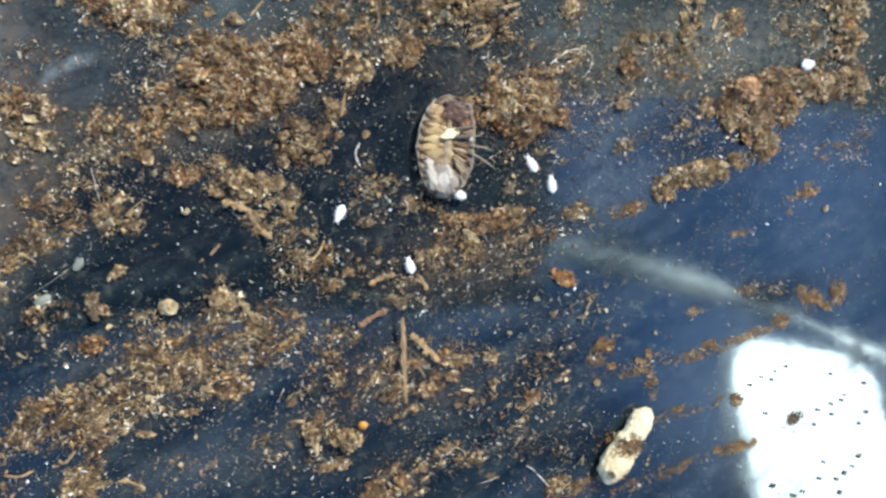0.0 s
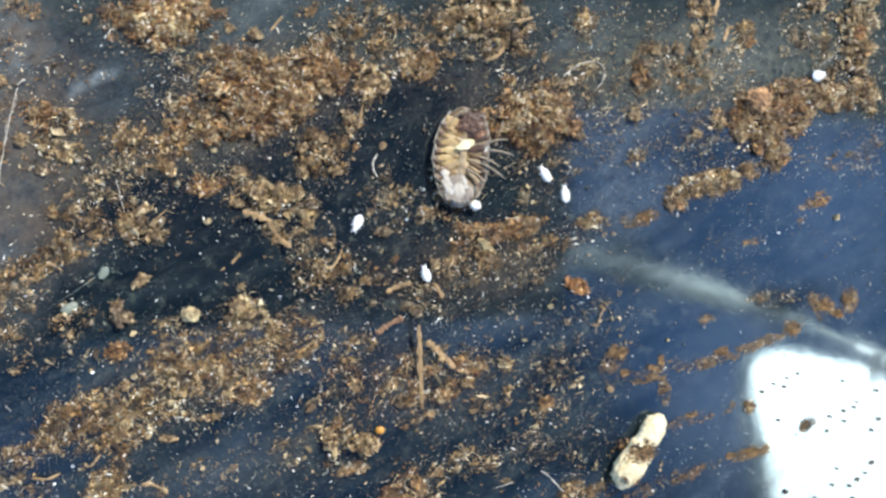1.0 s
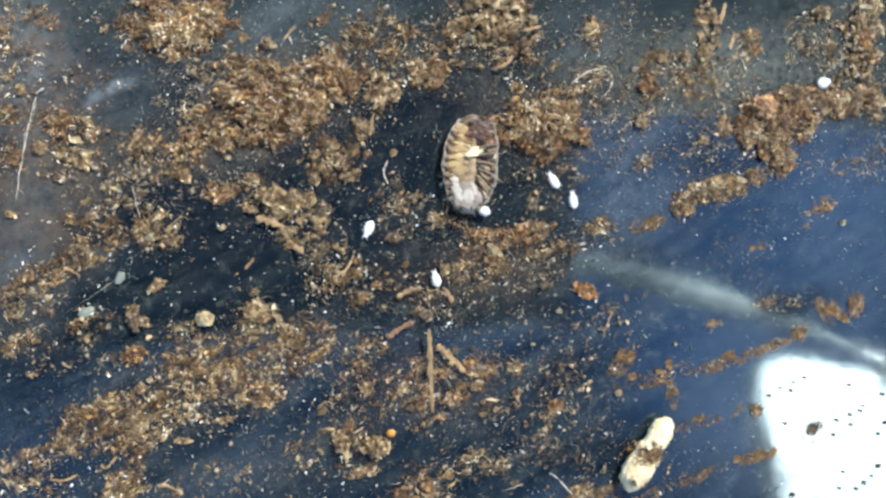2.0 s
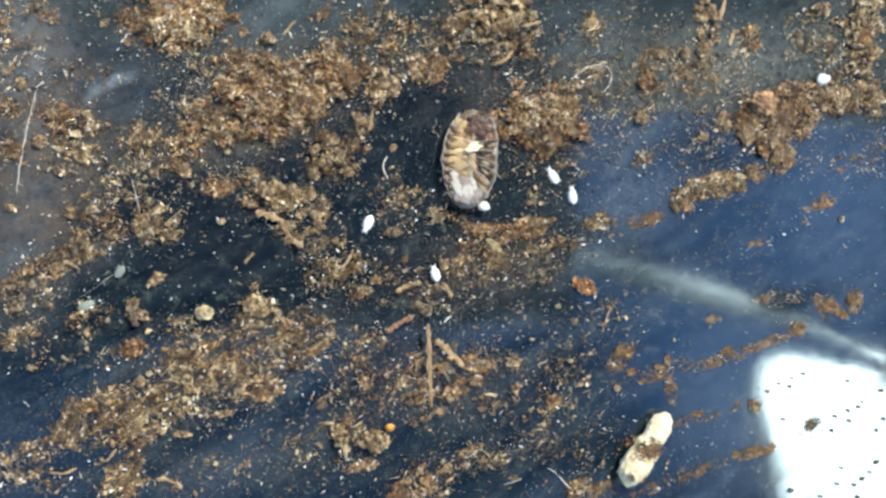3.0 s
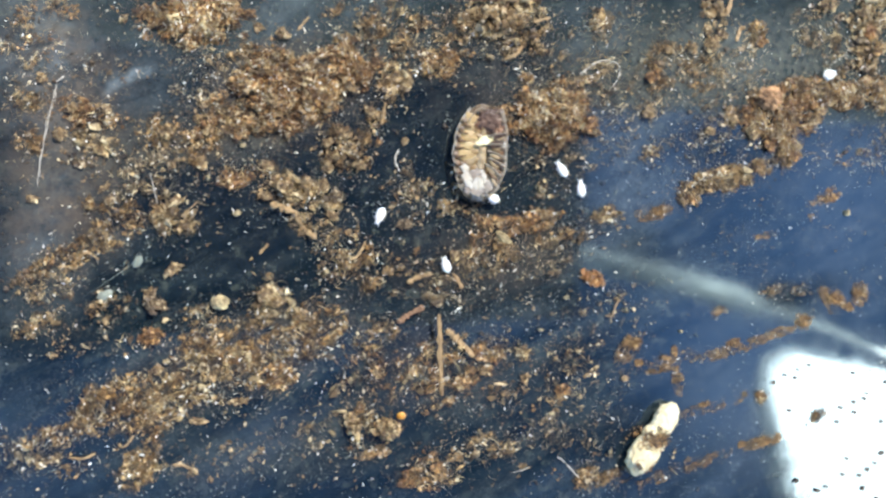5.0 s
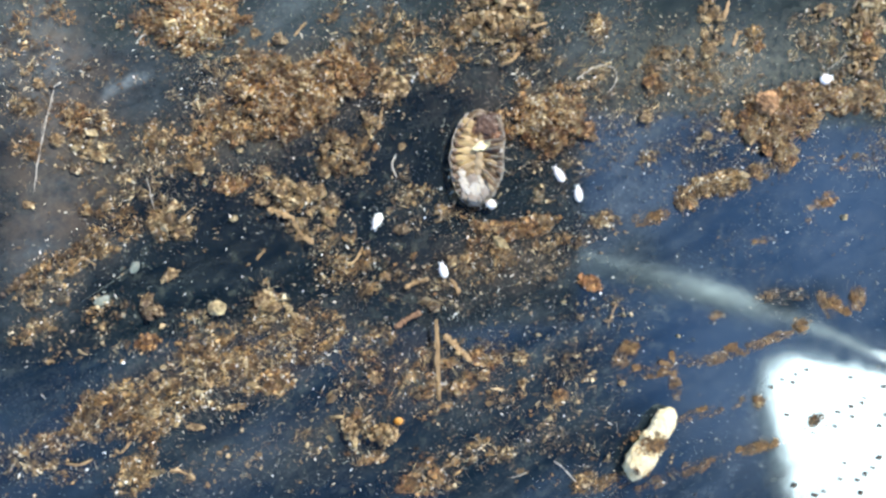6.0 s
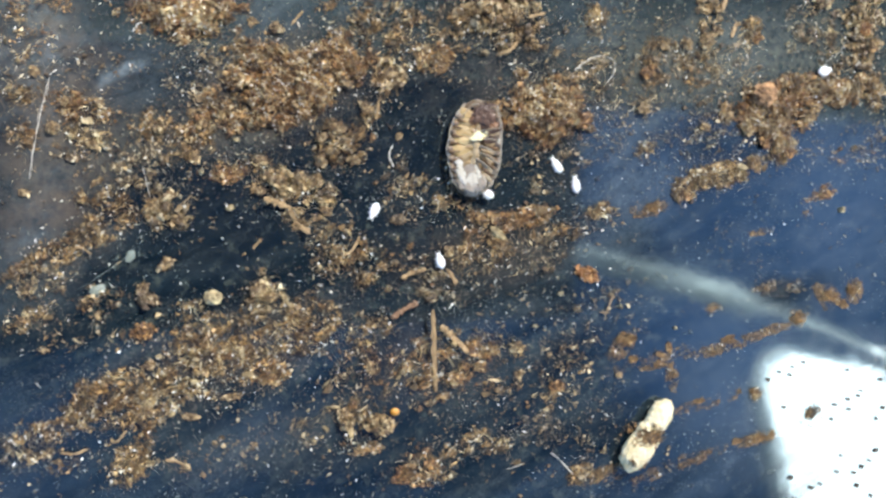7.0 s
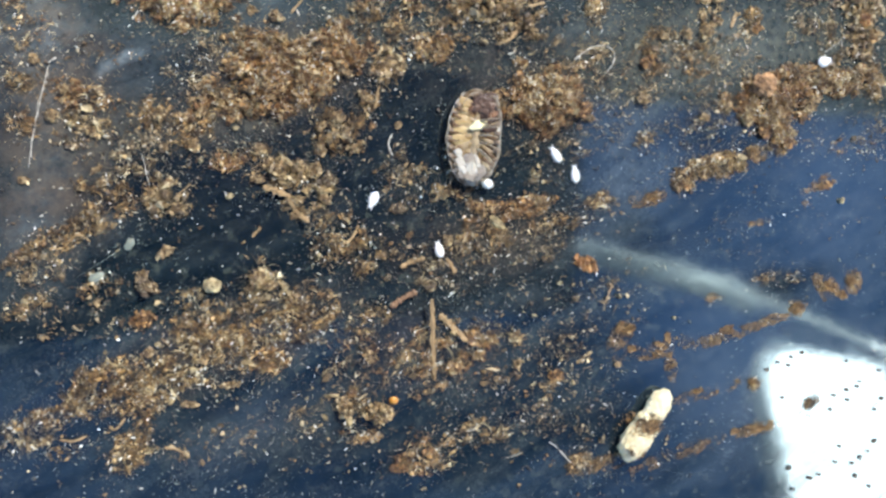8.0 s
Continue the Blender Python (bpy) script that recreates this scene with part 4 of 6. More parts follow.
def lump(x, y, a, b, turn, material, label, h=0.7):
    """One larger crumb with a knobbly, broken surface; half axes in mm."""
    LUMPS[0] += 1
    k = LUMPS[0]
    rest = 0.0
    for px, py, pa, pb, pt, fill, _ in PATCHES:
        c, s = math.cos(radians(pt)), math.sin(radians(pt))
        u, v = ((x - px) * c + (y - py) * s) / pa, (-(x - px) * s + (y - py) * c) / pb
        rest = max(rest, min(2.4, 0.34 * min(pa, pb)) * fill * 0.6 * max(0.0, 1 - u * u - v * v))
    hz = min(a, b) * h * (0.15 if material is rust_soil and x > 58 and y < 4 else 0.55 if material in (rust_soil, orange_bark) else 1.0)
    if material is pale_grit and max(a, b) < 0.7:
        a, b = a * 0.8, b * 0.8
    if material in (tan_soil, rust_soil, grey_grit, orange_bark) and max(a, b) > 0.5 and "nut" not in label:
        rng = np.random.default_rng(900 + k)
        c, s = math.cos(radians(turn)), math.sin(radians(turn))
        places, sizes = [], []
        for _ in range(int(70 + 110 * a * b)):
            d = Vector(rng.normal(0, 1, 3)).normalized() * rng.uniform(0.3, 1.0) ** 0.5
            d *= 1 + 0.5 * noise.noise(d * 1.6 + Vector((k, 0, 0)))
            places.append((d.x * a * 0.85 * c - d.y * b * 0.85 * s, d.x * a * 0.85 * s + d.y * b * 0.85 * c, d.z * hz * 0.85))
            sizes.append(min(0.4, math.exp(rng.normal(-2.3 if hz < 0.2 else -1.85, 0.45))))
        ob = crumbs("soil_lump", places, sizes, TONES["tan" if material is tan_soil else "trail" if material is rust_soil and x > 58 and y < 4 else "rust" if material is rust_soil else "orange" if material is orange_bark else "grey"], rng, label, "")
        ob.matrix_basis = pose(x * MM, y * MM, (rest + hz * 0.8) * MM)
        return tagged(ob, label, "soil lump", "lumps on the sheet")
    if "flake" in label or "bark" in label:
        rng = np.random.default_rng(700 + k)
        bm = shard(rng, 26, (a * MM, b * MM, min(a, b) * 0.4 * MM))
        bmesh.ops.subdivide_edges(bm, edges=bm.edges[:], cuts=2, use_grid_fill=True)
        for v in bm.verts:
            v.co += Vector((noise.noise(v.co * 2200), noise.noise(v.co * 2200 + Vector((7, 0, 0))), noise.noise(v.co * 1500 + Vector((0, 5, 0))))) * 0.00022
        ob = part("bark_flake", bm, material, smooth=False)
        ob.matrix_basis = pose(x * MM, y * MM, (rest + 0.25) * MM, (k * 37) % 29 - 14, (k * 53) % 29 - 14, turn)
        return tagged(ob, label, "bark flake", "lumps on the sheet")
    rough = 0.06 if material is amber else 0.26
    bm = shard(np.random.default_rng(500 + k), 16, (a * MM, b * MM, hz * MM)) if material is pale_grit and max(a, b) < 0.9 else blob(a * MM, b * MM, hz * MM, 4 if max(a, b) > 0.6 else 3, rough, 2.6, k * 3.1)
    ob = part("grit" if material in (pale_grit, amber, grey_grit) else "soil_lump", bm, material, smooth=material is amber)
    ob.matrix_basis = pose(x * MM, y * MM, (rest + hz * 0.8) * MM, (k * 37) % 17 - 8, (k * 53) % 17 - 8, turn)
    return tagged(ob, label, "grit" if material in (pale_grit, amber, grey_grit) else "soil lump", "lumps on the sheet")


STRIPS = [0]


def strip(name, points, width, material, label, h=0.6):
    """A straw, splinter, rootlet or fibre along points (mm)."""
    STRIPS[0] += 1
    k = STRIPS[0]
    line = smooth_line([(x * MM, y * MM, (h * (0.55 + 0.45 * math.sin(i * 2 + k))) * MM) for i, (x, y) in enumerate(points)], 7)
    n = len(line)
    r = width / 2 * MM * (0.6 if material is hair else 1.0)
    wild = 0.00012 if material is hair else 0.00006
    line = [p + Vector((noise.noise(p * 900 + Vector((k, 0, 0))), noise.noise(p * 900 + Vector((0, k, 0))), 0)) * wild for p in line]
    z0 = line[0].copy()
    radii = [r * (0.75 + (1.0 if material is hair else 0.55) * noise.noise(Vector((i * 0.9, k * 1.9, 0)))) * (0.45 if i in (0, n - 1) else 1) for i in range(n)]
    bm = tube([p - z0 for p in line], radii, 8, 0.45, 0.9, k * 2.3)
    ob = part(name, bm, material, smooth=material is hair)
    ob.matrix_basis = Matrix.Translation(z0)
    return tagged(ob, label, name.replace("_", " "))


DENSITY = 66.0
soil_patch(9.1, 23.9, 6.09, 3.17, 0, 1.15, "rust")
soil_patch(20.3, 16.7, 8.91, 4.20, 25, 1.25, "rust")
soil_patch(33.5, 23.5, 7.03, 3.68, -15, 0.55, "brown")
soil_patch(36.6, 20.4, 3.39, 1.69, 0, 0.80, "rust")
soil_patch(29.4, 24.3, 2.64, 1.98, 30, 0.50, "brown")
soil_patch(6.2, 10.3, 1.81, 2.11, 0, 0.80, "brown")
soil_patch(9.7, 10.1, 3.05, 1.71, 35, 0.85, "brown")
soil_patch(-2.2, 13.0, 2.79, 1.46, -15, 0.85, "rust")
soil_patch(26.1, 9.9, 3.13, 2.73, 0, 0.75, "brown")
soil_patch(19.9, 5.0, 3.1, 2.0, -10, 0.85, "tan")
soil_patch(21.4, 1.0, 1.1, 2.3, 45, 0.70, "tan")
soil_patch(24.8, 3.4, 1.30, 2.33, 0, 0.75, "tan")
soil_patch(6.5, 2.6, 2.17, 2.53, 0, 0.80, "tan")
soil_patch(0.3, 2.0, 2.47, 1.76, 0, 0.58, "brown")
soil_patch(-7.0, 21.4, 3.54, 4.57, 0, 0.42, "rust")
soil_patch(-8.3, 13.7, 1.48, 1.48, 0, 0.70, "brown")
soil_patch(-7.5, 9.3, 1.82, 1.37, 0, 0.60, "brown")
soil_patch(-1.7, 9.9, 2.22, 1.17, -15, 0.70, "tan")
soil_patch(-2.5, 7.6, 1.16, 0.58, 0, 0.50, "grey")
soil_patch(30.1, 13.5, 1.32, 1.32, 0, 0.75, "brown")
soil_patch(31.6, 17.5, 1.60, 2.13, -20, 0.85, "tan")
soil_patch(32.8, 6.1, 1.20, 2.81, -15, 0.35, "grey")
soil_patch(35.5, 3.5, 4.18, 2.70, 0, 0.38, "brown")
soil_patch(-0.5, -0.4, 4.10, 1.41, 25, 0.70, "brown")
soil_patch(-5.0, -3.1, 3.45, 1.38, 20, 0.68, "brown")
soil_patch(14.0, 6.4, 1.99, 1.12, 15, 0.85, "rust")
soil_patch(17.1, 7.6, 1.01, 1.01, 0, 0.70, "brown")
soil_patch(11.3, 17.5, 3.69, 3.38, 0, 0.40, "grey")
soil_patch(3.2, 6.2, 3.57, 2.38, 20, 0.48, "grey")
soil_patch(15.9, 19.6, 3.75, 1.88, 30, 0.45, "brown")
soil_patch(26.1, 18.2, 2.60, 2.60, 0, 0.50, "brown")
soil_patch(39.7, 24.9, 2.74, 2.74, 0, 0.40, "grey")
soil_patch(46.1, 26.3, 5.47, 4.07, -10, 0.90, "tan")
soil_patch(58.4, 26.4, 1.69, 1.69, 0, 0.85, "brown")
soil_patch(52.0, 15.0, 6.02, 3.73, -5, 1.30, "rust")
soil_patch(57.7, 20.3, 3.66, 0.95, 30, 0.80, "tan")
soil_patch(66.7, 20.9, 1.89, 2.72, 0, 0.70, "brown")
soil_patch(72.8, 21.2, 3.47, 2.32, 0, 0.60, "brown")
soil_patch(69.1, 23.8, 3.20, 1.14, 10, 0.55, "brown")
soil_patch(75.2, 28.2, 1.87, 3.58, 10, 0.70, "tan")
soil_patch(80.9, 26.0, 1.59, 2.38, 0, 0.70, "brown")
soil_patch(90.3, 27.3, 4.26, 3.44, 0, 0.50, "grey")
soil_patch(98.9, 28.6, 2.70, 6.08, -5, 0.85, "tan")
soil_patch(92.1, 19.2, 9.49, 2.31, 5, 1.35, "rust")
soil_patch(84.2, 14.7, 4.18, 3.53, 0, 1.35, "rust")
soil_patch(86.3, 11.4, 1.94, 1.78, 0, 1.30, "brown")
soil_patch(76.5, 7.4, 5.16, 1.41, 8, 1.25, "brown")
soil_patch(82.5, 9.5, 1.92, 0.96, 15, 0.90, "brown")
soil_patch(71.2, 5.1, 1.69, 1.69, 0, 0.85, "brown")
soil_patch(66.7, 2.9, 2.42, 0.98, 8, 0.85, "rust")
soil_patch(60.0, 2.3, 1.92, 1.03, 0, 0.85, "brown")
soil_patch(55.0, 0.2, 4.50, 1.45, 10, 0.50, "brown")
soil_patch(74.8, 14.0, 3.58, 3.11, 0, 0.40, "grey")
soil_patch(77.9, 15.6, 1.41, 2.04, 0, 0.65, "brown")
soil_patch(65.9, 10.2, 0.90, 1.66, 0, 0.50, "brown")
soil_patch(62.7, 16.4, 4.84, 2.98, 0, 0.28, "grey")
soil_patch(92.1, 5.2, 2.64, 0.99, 22, 0.75, "rust")
soil_patch(90.5, 2.5, 1.15, 0.49, -20, 0.70, "rust")
soil_patch(49.8, 1.8, 3.27, 1.28, 10, 0.90, "rust")
soil_patch(44.0, 0.2, 3.20, 2.09, 20, 0.68, "rust")
soil_patch(52.0, 7.8, 5.74, 3.01, 0, 0.25, "grey")
soil_patch(79.0, 20.7, 4.73, 3.94, 0, 0.38, "grey")
soil_patch(96.6, 23.5, 4.19, 3.35, 0, 0.50, "brown")
soil_patch(41.8, 4.2, 2.76, 2.07, 0, 0.35, "brown")
soil_patch(42.5, 6.9, 4.16, 2.08, 0, 0.22, "brown")
soil_patch(2.6, -18.7, 6.25, 3.09, 8, 0.76, "brown")
soil_patch(9.7, -16.2, 6.73, 3.18, 25, 0.74, "brown")
soil_patch(14.0, -12.5, 5.72, 2.99, 15, 0.64, "brown")
soil_patch(22.9, -10.2, 3.86, 2.19, 0, 0.72, "brown")
soil_patch(21.6, -13.2, 4.61, 1.54, 10, 0.48, "brown")
soil_patch(17.8, -16.4, 2.65, 1.52, 20, 0.95, "rust")
soil_patch(17.8, -7.4, 2.27, 2.27, 0, 0.70, "tan")
soil_patch(9.7, -10.4, 1.96, 1.96, 0, 0.60, "brown")
soil_patch(28.8, -3.7, 5.00, 3.03, 0, 0.52, "brown")
soil_patch(25.5, -1.1, 2.60, 1.62, 30, 0.50, "brown")
soil_patch(3.5, -25.4, 1.67, 2.99, -30, 0.85, "brown")
soil_patch(-5.9, -21.8, 4.14, 1.03, 12, 0.80, "brown")
soil_patch(-7.6, -24.1, 3.20, 1.26, 18, 0.60, "grey")
soil_patch(-6.4, -6.4, 2.86, 2.98, 0, 0.56, "grey")
soil_patch(-7.0, -9.9, 2.97, 1.14, 10, 0.52, "brown")
soil_patch(-0.3, -7.7, 2.35, 1.76, 0, 0.40, "brown")
soil_patch(28.8, -15.7, 3.03, 2.63, 0, 0.36, "rust")
soil_patch(28.1, -21.6, 3.29, 2.37, 0, 0.44, "brown")
soil_patch(28.9, -25.5, 2.51, 0.92, 0, 0.80, "rust")
soil_patch(36.9, -28.3, 4.22, 1.90, 0, 0.70, "rust")
soil_patch(38.3, -16.4, 5.74, 4.23, -10, 0.56, "rust")
soil_patch(30.1, -11.6, 2.98, 1.65, 30, 0.50, "brown")
soil_patch(43.3, -2.8, 4.17, 2.64, 0, 0.52, "brown")
soil_patch(49.8, -2.9, 4.27, 2.56, 0, 0.42, "grey")
soil_patch(38.3, -5.8, 4.09, 2.73, -20, 0.42, "grey")
soil_patch(47.6, -16.8, 3.68, 3.53, 0, 0.18, "brown")
soil_patch(53.6, -20.0, 1.44, 1.01, 20, 0.70, "brown")
soil_patch(44.3, -14.7, 1.82, 2.09, -30, 0.70, "rust")
soil_patch(62.8, -14.6, 2.99, 1.34, 40, 0.65, "rust")
soil_patch(67.9, -16.3, 5.47, 1.06, 12, 0.55, "rust")
soil_patch(70.0, -18.4, 0.84, 1.99, 0, 0.75, "rust")
soil_patch(80.8, -14.1, 8.35, 0.72, 15, 0.85, "rust")
soil_patch(88.8, -11.3, 1.22, 1.06, 0, 1.00, "rust")
soil_patch(94.0, -8.7, 2.49, 1.50, -15, 1.00, "rust")
soil_patch(97.8, -7.7, 1.68, 1.51, 0, 1.00, "rust")
soil_patch(86.0, -7.2, 5.01, 1.13, 5, 0.50, "brown")
soil_patch(75.9, -9.8, 0.94, 0.62, 0, 0.90, "rust")
soil_patch(74.1, -22.4, 4.82, 0.78, 14, 0.45, "rust")
soil_patch(82.5, -27.2, 2.88, 0.88, 10, 0.95, "rust")
soil_patch(70.8, -30.0, 8.00, 0.85, 15, 0.50, "rust")
soil_patch(60.1, -30.5, 4.74, 1.04, 8, 0.75, "rust")
soil_patch(57.4, -29.6, 1.47, 1.32, 0, 0.90, "brown")
soil_patch(44.0, -25.6, 4.33, 1.40, 0, 0.50, "brown")
soil_patch(51.3, -24.5, 4.30, 1.58, 0, 0.30, "grey")
soil_patch(82.3, -21.2, 0.80, 0.80, 0, 0.90, "brown")
soil_patch(91.1, -24.4, 1.07, 0.74, 20, 0.90, "brown")
soil_patch(61.2, -7.5, 1.04, 1.48, -20, 0.40, "brown")
soil_patch(84.2, 0.3, 2.89, 0.40, 10, 0.70, "rust")
soil_patch(22.9, -23.5, 1.93, 1.55, 0, 0.35, "grey")
soil_patch(7.9, -26.2, 2.07, 0.85, -10, 0.55, "tan")
soil_patch(-3.1, -25.6, 2.33, 0.93, 10, 0.40, "brown")
soil_patch(55.1, -15.7, 2.90, 2.90, 0, 0.22, "brown")
soil_patch(51.3, -14.2, 10.03, 7.16, 0, 0.10, "tan")
soil_patch(47.6, -23.6, 9.20, 4.95, 0, 0.12, "brown")
soil_patch(58.9, -22.9, 5.16, 5.16, 0, 0.10, "tan")
soil_patch(30.1, -18.7, 7.95, 3.97, 0, 0.12, "tan")
soil_patch(19.0, -22.0, 5.71, 4.44, 0, 0.10, "tan")
soil_patch(-0.8, -11.3, 7.03, 2.93, 0, 0.13, "tan")
soil_patch(55.0, 21.0, 8.70, 4.35, 0, 0.20, "brown")
soil_patch(87.7, 0.3, 13.01, 4.88, 10, 0.06, "rust")
soil_patch(12.8, -25.4, 7.44, 2.48, 0, 0.10, "tan")
soil_patch(62.8, -9.0, 5.97, 4.48, 0, 0.08, "tan")
soil_patch(100.8, 19.5, 1.70, 2.55, 0, 0.80, "brown")
soil_patch(97.1, 10.2, 5.03, 1.85, 10, 0.22, "rust")
lump(12.0, -7.7, 0.99, 0.80, 0, pale_grit, "pale yellow rounded grit pebble", 0.70)
lump(4.6, -11.4, 1.44, 1.14, 20, rust_soil, "rusty brown soil lump lying alone", 0.70)
lump(82.9, 18.1, 1.68, 1.52, 0, nut_brown, "orange-brown rounded nut-like soil lump", 0.70)
lump(79.9, 8.4, 0.87, 0.71, 0, pale_grit, "cream rounded grit grain on soil", 0.70)
lump(-4.8, 10.5, 0.75, 0.81, 0, tan_soil, "flat tan bark crumb on the sheet", 0.70)
lump(10.7, 6.2, 0.49, 0.43, 0, pale_grit, "pale greenish grit grain", 0.70)
lump(13.9, 2.2, 0.62, 0.56, 0, pale_grit, "pale olive rounded grain", 0.70)
lump(7.0, -4.0, 1.21, 0.54, 35, tan_soil, "pale tan curled leaf crumb", 0.70)
lump(4.7, -7.5, 0.96, 1.44, 20, grey_grit, "grey-beige crumbly stone chip", 0.70)
lump(33.1, -21.4, 0.54, 0.47, 0, amber, "small amber yellow slow-release bead", 0.70)
lump(31.3, -22.8, 1.80, 1.60, -10, tan_soil, "large tan lumpy clod of compost", 0.70)
lump(27.3, -22.2, 1.11, 1.11, 0, tan_soil, "tan crumbly clod beside a larger one", 0.70)
lump(89.0, -11.3, 1.14, 1.06, 0, rust_soil, "red-brown crumb on blue plastic", 0.70)
lump(57.9, -5.4, 2.05, 1.10, -20, orange_bark, "orange-brown flat bark chip lying alone", 0.70)
lump(74.4, 24.6, 1.16, 1.09, 0, tan_soil, "rounded tan soil crumb on plastic", 0.70)
lump(71.6, 24.1, 0.92, 0.77, 0, tan_soil, "small rounded tan soil crumb", 0.70)
lump(98.8, 27.8, 1.01, 1.01, 0, orange_bark, "bright orange-tan bark crumb", 0.70)
lump(92.3, 31.0, 1.49, 1.07, 0, tan_soil, "pale tan compost crumb", 0.70)
lump(89.9, 15.6, 1.39, 1.06, 20, tan_soil, "tan crumb on the soil belt", 0.70)
lump(95.7, 3.2, 0.58, 0.58, 0, pale_grit, "tiny pale grit grain", 0.70)
lump(50.9, -11.7, 0.50, 0.36, 0, pale_grit, "small pale grit grain", 0.70)
lump(54.3, -7.7, 0.51, 0.43, 0, pale_grit, "small pale grit grain on dark plastic", 0.70)
lump(48.4, -14.2, 0.92, 0.64, 10, tan_soil, "beige flat crumb on the plastic sheet", 0.70)
lump(52.4, -22.0, 0.65, 0.43, 10, pale_grit, "olive pale grit grain", 0.70)
lump(16.2, 14.1, 0.50, 0.50, 0, tan_soil, "tan crumb on the mound", 0.70)
lump(11.1, 20.5, 0.55, 0.37, 0, pale_grit, "pale olive grain beside the mound", 0.70)
lump(-6.6, 16.4, 0.46, 0.51, 0, tan_soil, "tan crumb beside the hair", 0.70)
lump(25.3, 4.4, 0.84, 0.78, 0, grey_grit, "grey-tan crumb in the clump", 0.70)
lump(19.3, 5.3, 1.08, 0.82, 30, tan_soil, "pale tan flake in the clump", 0.70)
lump(21.6, 5.9, 0.90, 0.77, 0, tan_soil, "tan flake in the clump", 0.70)
lump(17.1, 4.3, 0.88, 0.57, 0, tan_soil, "tan crumb at the clump edge", 0.70)
lump(-3.0, 9.7, 0.58, 0.41, 0, pale_grit, "pale cream grain on the plastic sheet", 0.70)
lump(-2.6, 7.4, 0.70, 0.35, 0, grey_grit, "grey-green flat grain on the plastic sheet", 0.70)
lump(6.8, 7.6, 0.54, 0.48, 0, grey_grit, "grey crumb on the plastic sheet", 0.70)
lump(14.6, 9.9, 0.50, 0.37, 0, pale_grit, "small pale grain on soil", 0.70)
lump(45.8, -0.3, 1.12, 0.49, -35, pale_grit, "pale cream splinter crumb", 0.70)
lump(33.5, 1.2, 1.14, 0.60, 0, grey_grit, "grey flat soil flake", 0.70)
lump(39.6, -2.5, 0.75, 0.69, 0, tan_soil, "rounded brown grain on the plastic sheet", 0.70)
lump(37.5, -8.0, 0.61, 0.54, 0, grey_grit, "grey grit grain beside straw", 0.70)
lump(17.1, -6.8, 0.94, 0.82, 0, tan_soil, "beige crumb on the ridge", 0.70)
lump(6.3, -14.2, 0.54, 0.48, 0, pale_grit, "cream grain on the long ridge", 0.70)
lump(-7.5, -9.3, 0.57, 0.34, 0, pale_grit, "pale beige grain on the plastic sheet", 0.70)
lump(14.3, -18.9, 1.25, 0.37, 5, tan_soil, "tan flake on the ridge", 0.70)
lump(9.7, -20.9, 1.10, 0.31, -5, tan_soil, "pale curled flake on the plastic sheet", 0.70)
lump(5.3, -15.1, 0.72, 0.54, 0, tan_soil, "tan crumb on the ridge", 0.70)
lump(65.5, 15.5, 0.98, 0.75, 0, tan_soil, "tan crumb on the plastic sheet", 0.70)
lump(55.0, 13.9, 0.94, 0.87, 0, rust_soil, "rusty crumb on the mound", 0.70)
lump(56.9, 13.8, 1.24, 1.09, 0, rust_soil, "rusty crumb at the mound edge", 0.70)
lump(19.0, 22.7, 0.95, 0.76, 0, tan_soil, "tan crumb with a dark hollow", 0.70)
lump(33.5, 17.9, 0.80, 1.47, -20, tan_soil, "tan upright flake on the plastic sheet", 0.70)
lump(26.8, 17.1, 1.31, 0.52, -35, tan_soil, "tan flake on the mound rim", 0.70)
lump(70.4, -12.3, 0.31, 0.31, 0, pale_grit, "tiny pale grain on the plastic sheet", 0.70)
lump(29.4, 14.2, 1.19, 0.53, -40, tan_soil, "brown flake on the plastic sheet", 0.70)
lump(53.6, -19.1, 0.87, 0.65, 20, rust_soil, "brown crumb on the plastic sheet", 0.70)
lump(62.4, -18.1, 0.45, 0.37, 0, tan_soil, "small tan crumb on the plastic sheet", 0.70)
lump(64.0, -13.6, 0.97, 0.67, 40, rust_soil, "rusty flat crumb on the plastic sheet", 0.70)
lump(10.0, 7.9, 0.62, 0.94, 20, tan_soil, "tan angular bark flake lying among soil crumbs", 0.70)
lump(6.2, 11.2, 0.82, 1.02, -30, tan_soil, "tan angular bark flake lying among soil crumbs", 0.70)
lump(10.7, 11.6, 0.68, 0.47, 40, tan_soil, "tan angular bark flake lying among soil crumbs", 0.70)
lump(9.7, 12.8, 0.57, 0.42, 10, tan_soil, "tan angular bark flake lying among soil crumbs", 0.70)
lump(15.1, 6.4, 0.80, 0.48, 20, rust_soil, "rusty brown bark flake lying among soil crumbs", 0.70)
lump(17.4, 7.7, 0.59, 0.43, -20, tan_soil, "tan angular bark flake lying among soil crumbs", 0.70)
lump(24.2, 10.5, 0.77, 0.55, 30, tan_soil, "tan angular bark flake lying among soil crumbs", 0.70)
lump(26.2, 11.5, 0.94, 0.66, 0, tan_soil, "tan angular bark flake lying among soil crumbs", 0.70)
lump(24.2, 7.8, 0.71, 0.82, 0, tan_soil, "tan angular bark flake lying among soil crumbs", 0.70)
lump(28.1, 8.0, 0.61, 0.50, 50, tan_soil, "tan angular bark flake lying among soil crumbs", 0.70)
lump(23.8, 5.6, 0.60, 0.93, 10, tan_soil, "tan angular bark flake lying among soil crumbs", 0.70)
lump(24.8, 2.0, 0.66, 0.50, -30, tan_soil, "tan angular bark flake lying among soil crumbs", 0.70)
lump(32.2, 18.5, 0.51, 0.91, -20, tan_soil, "tan angular bark flake lying among soil crumbs", 0.70)
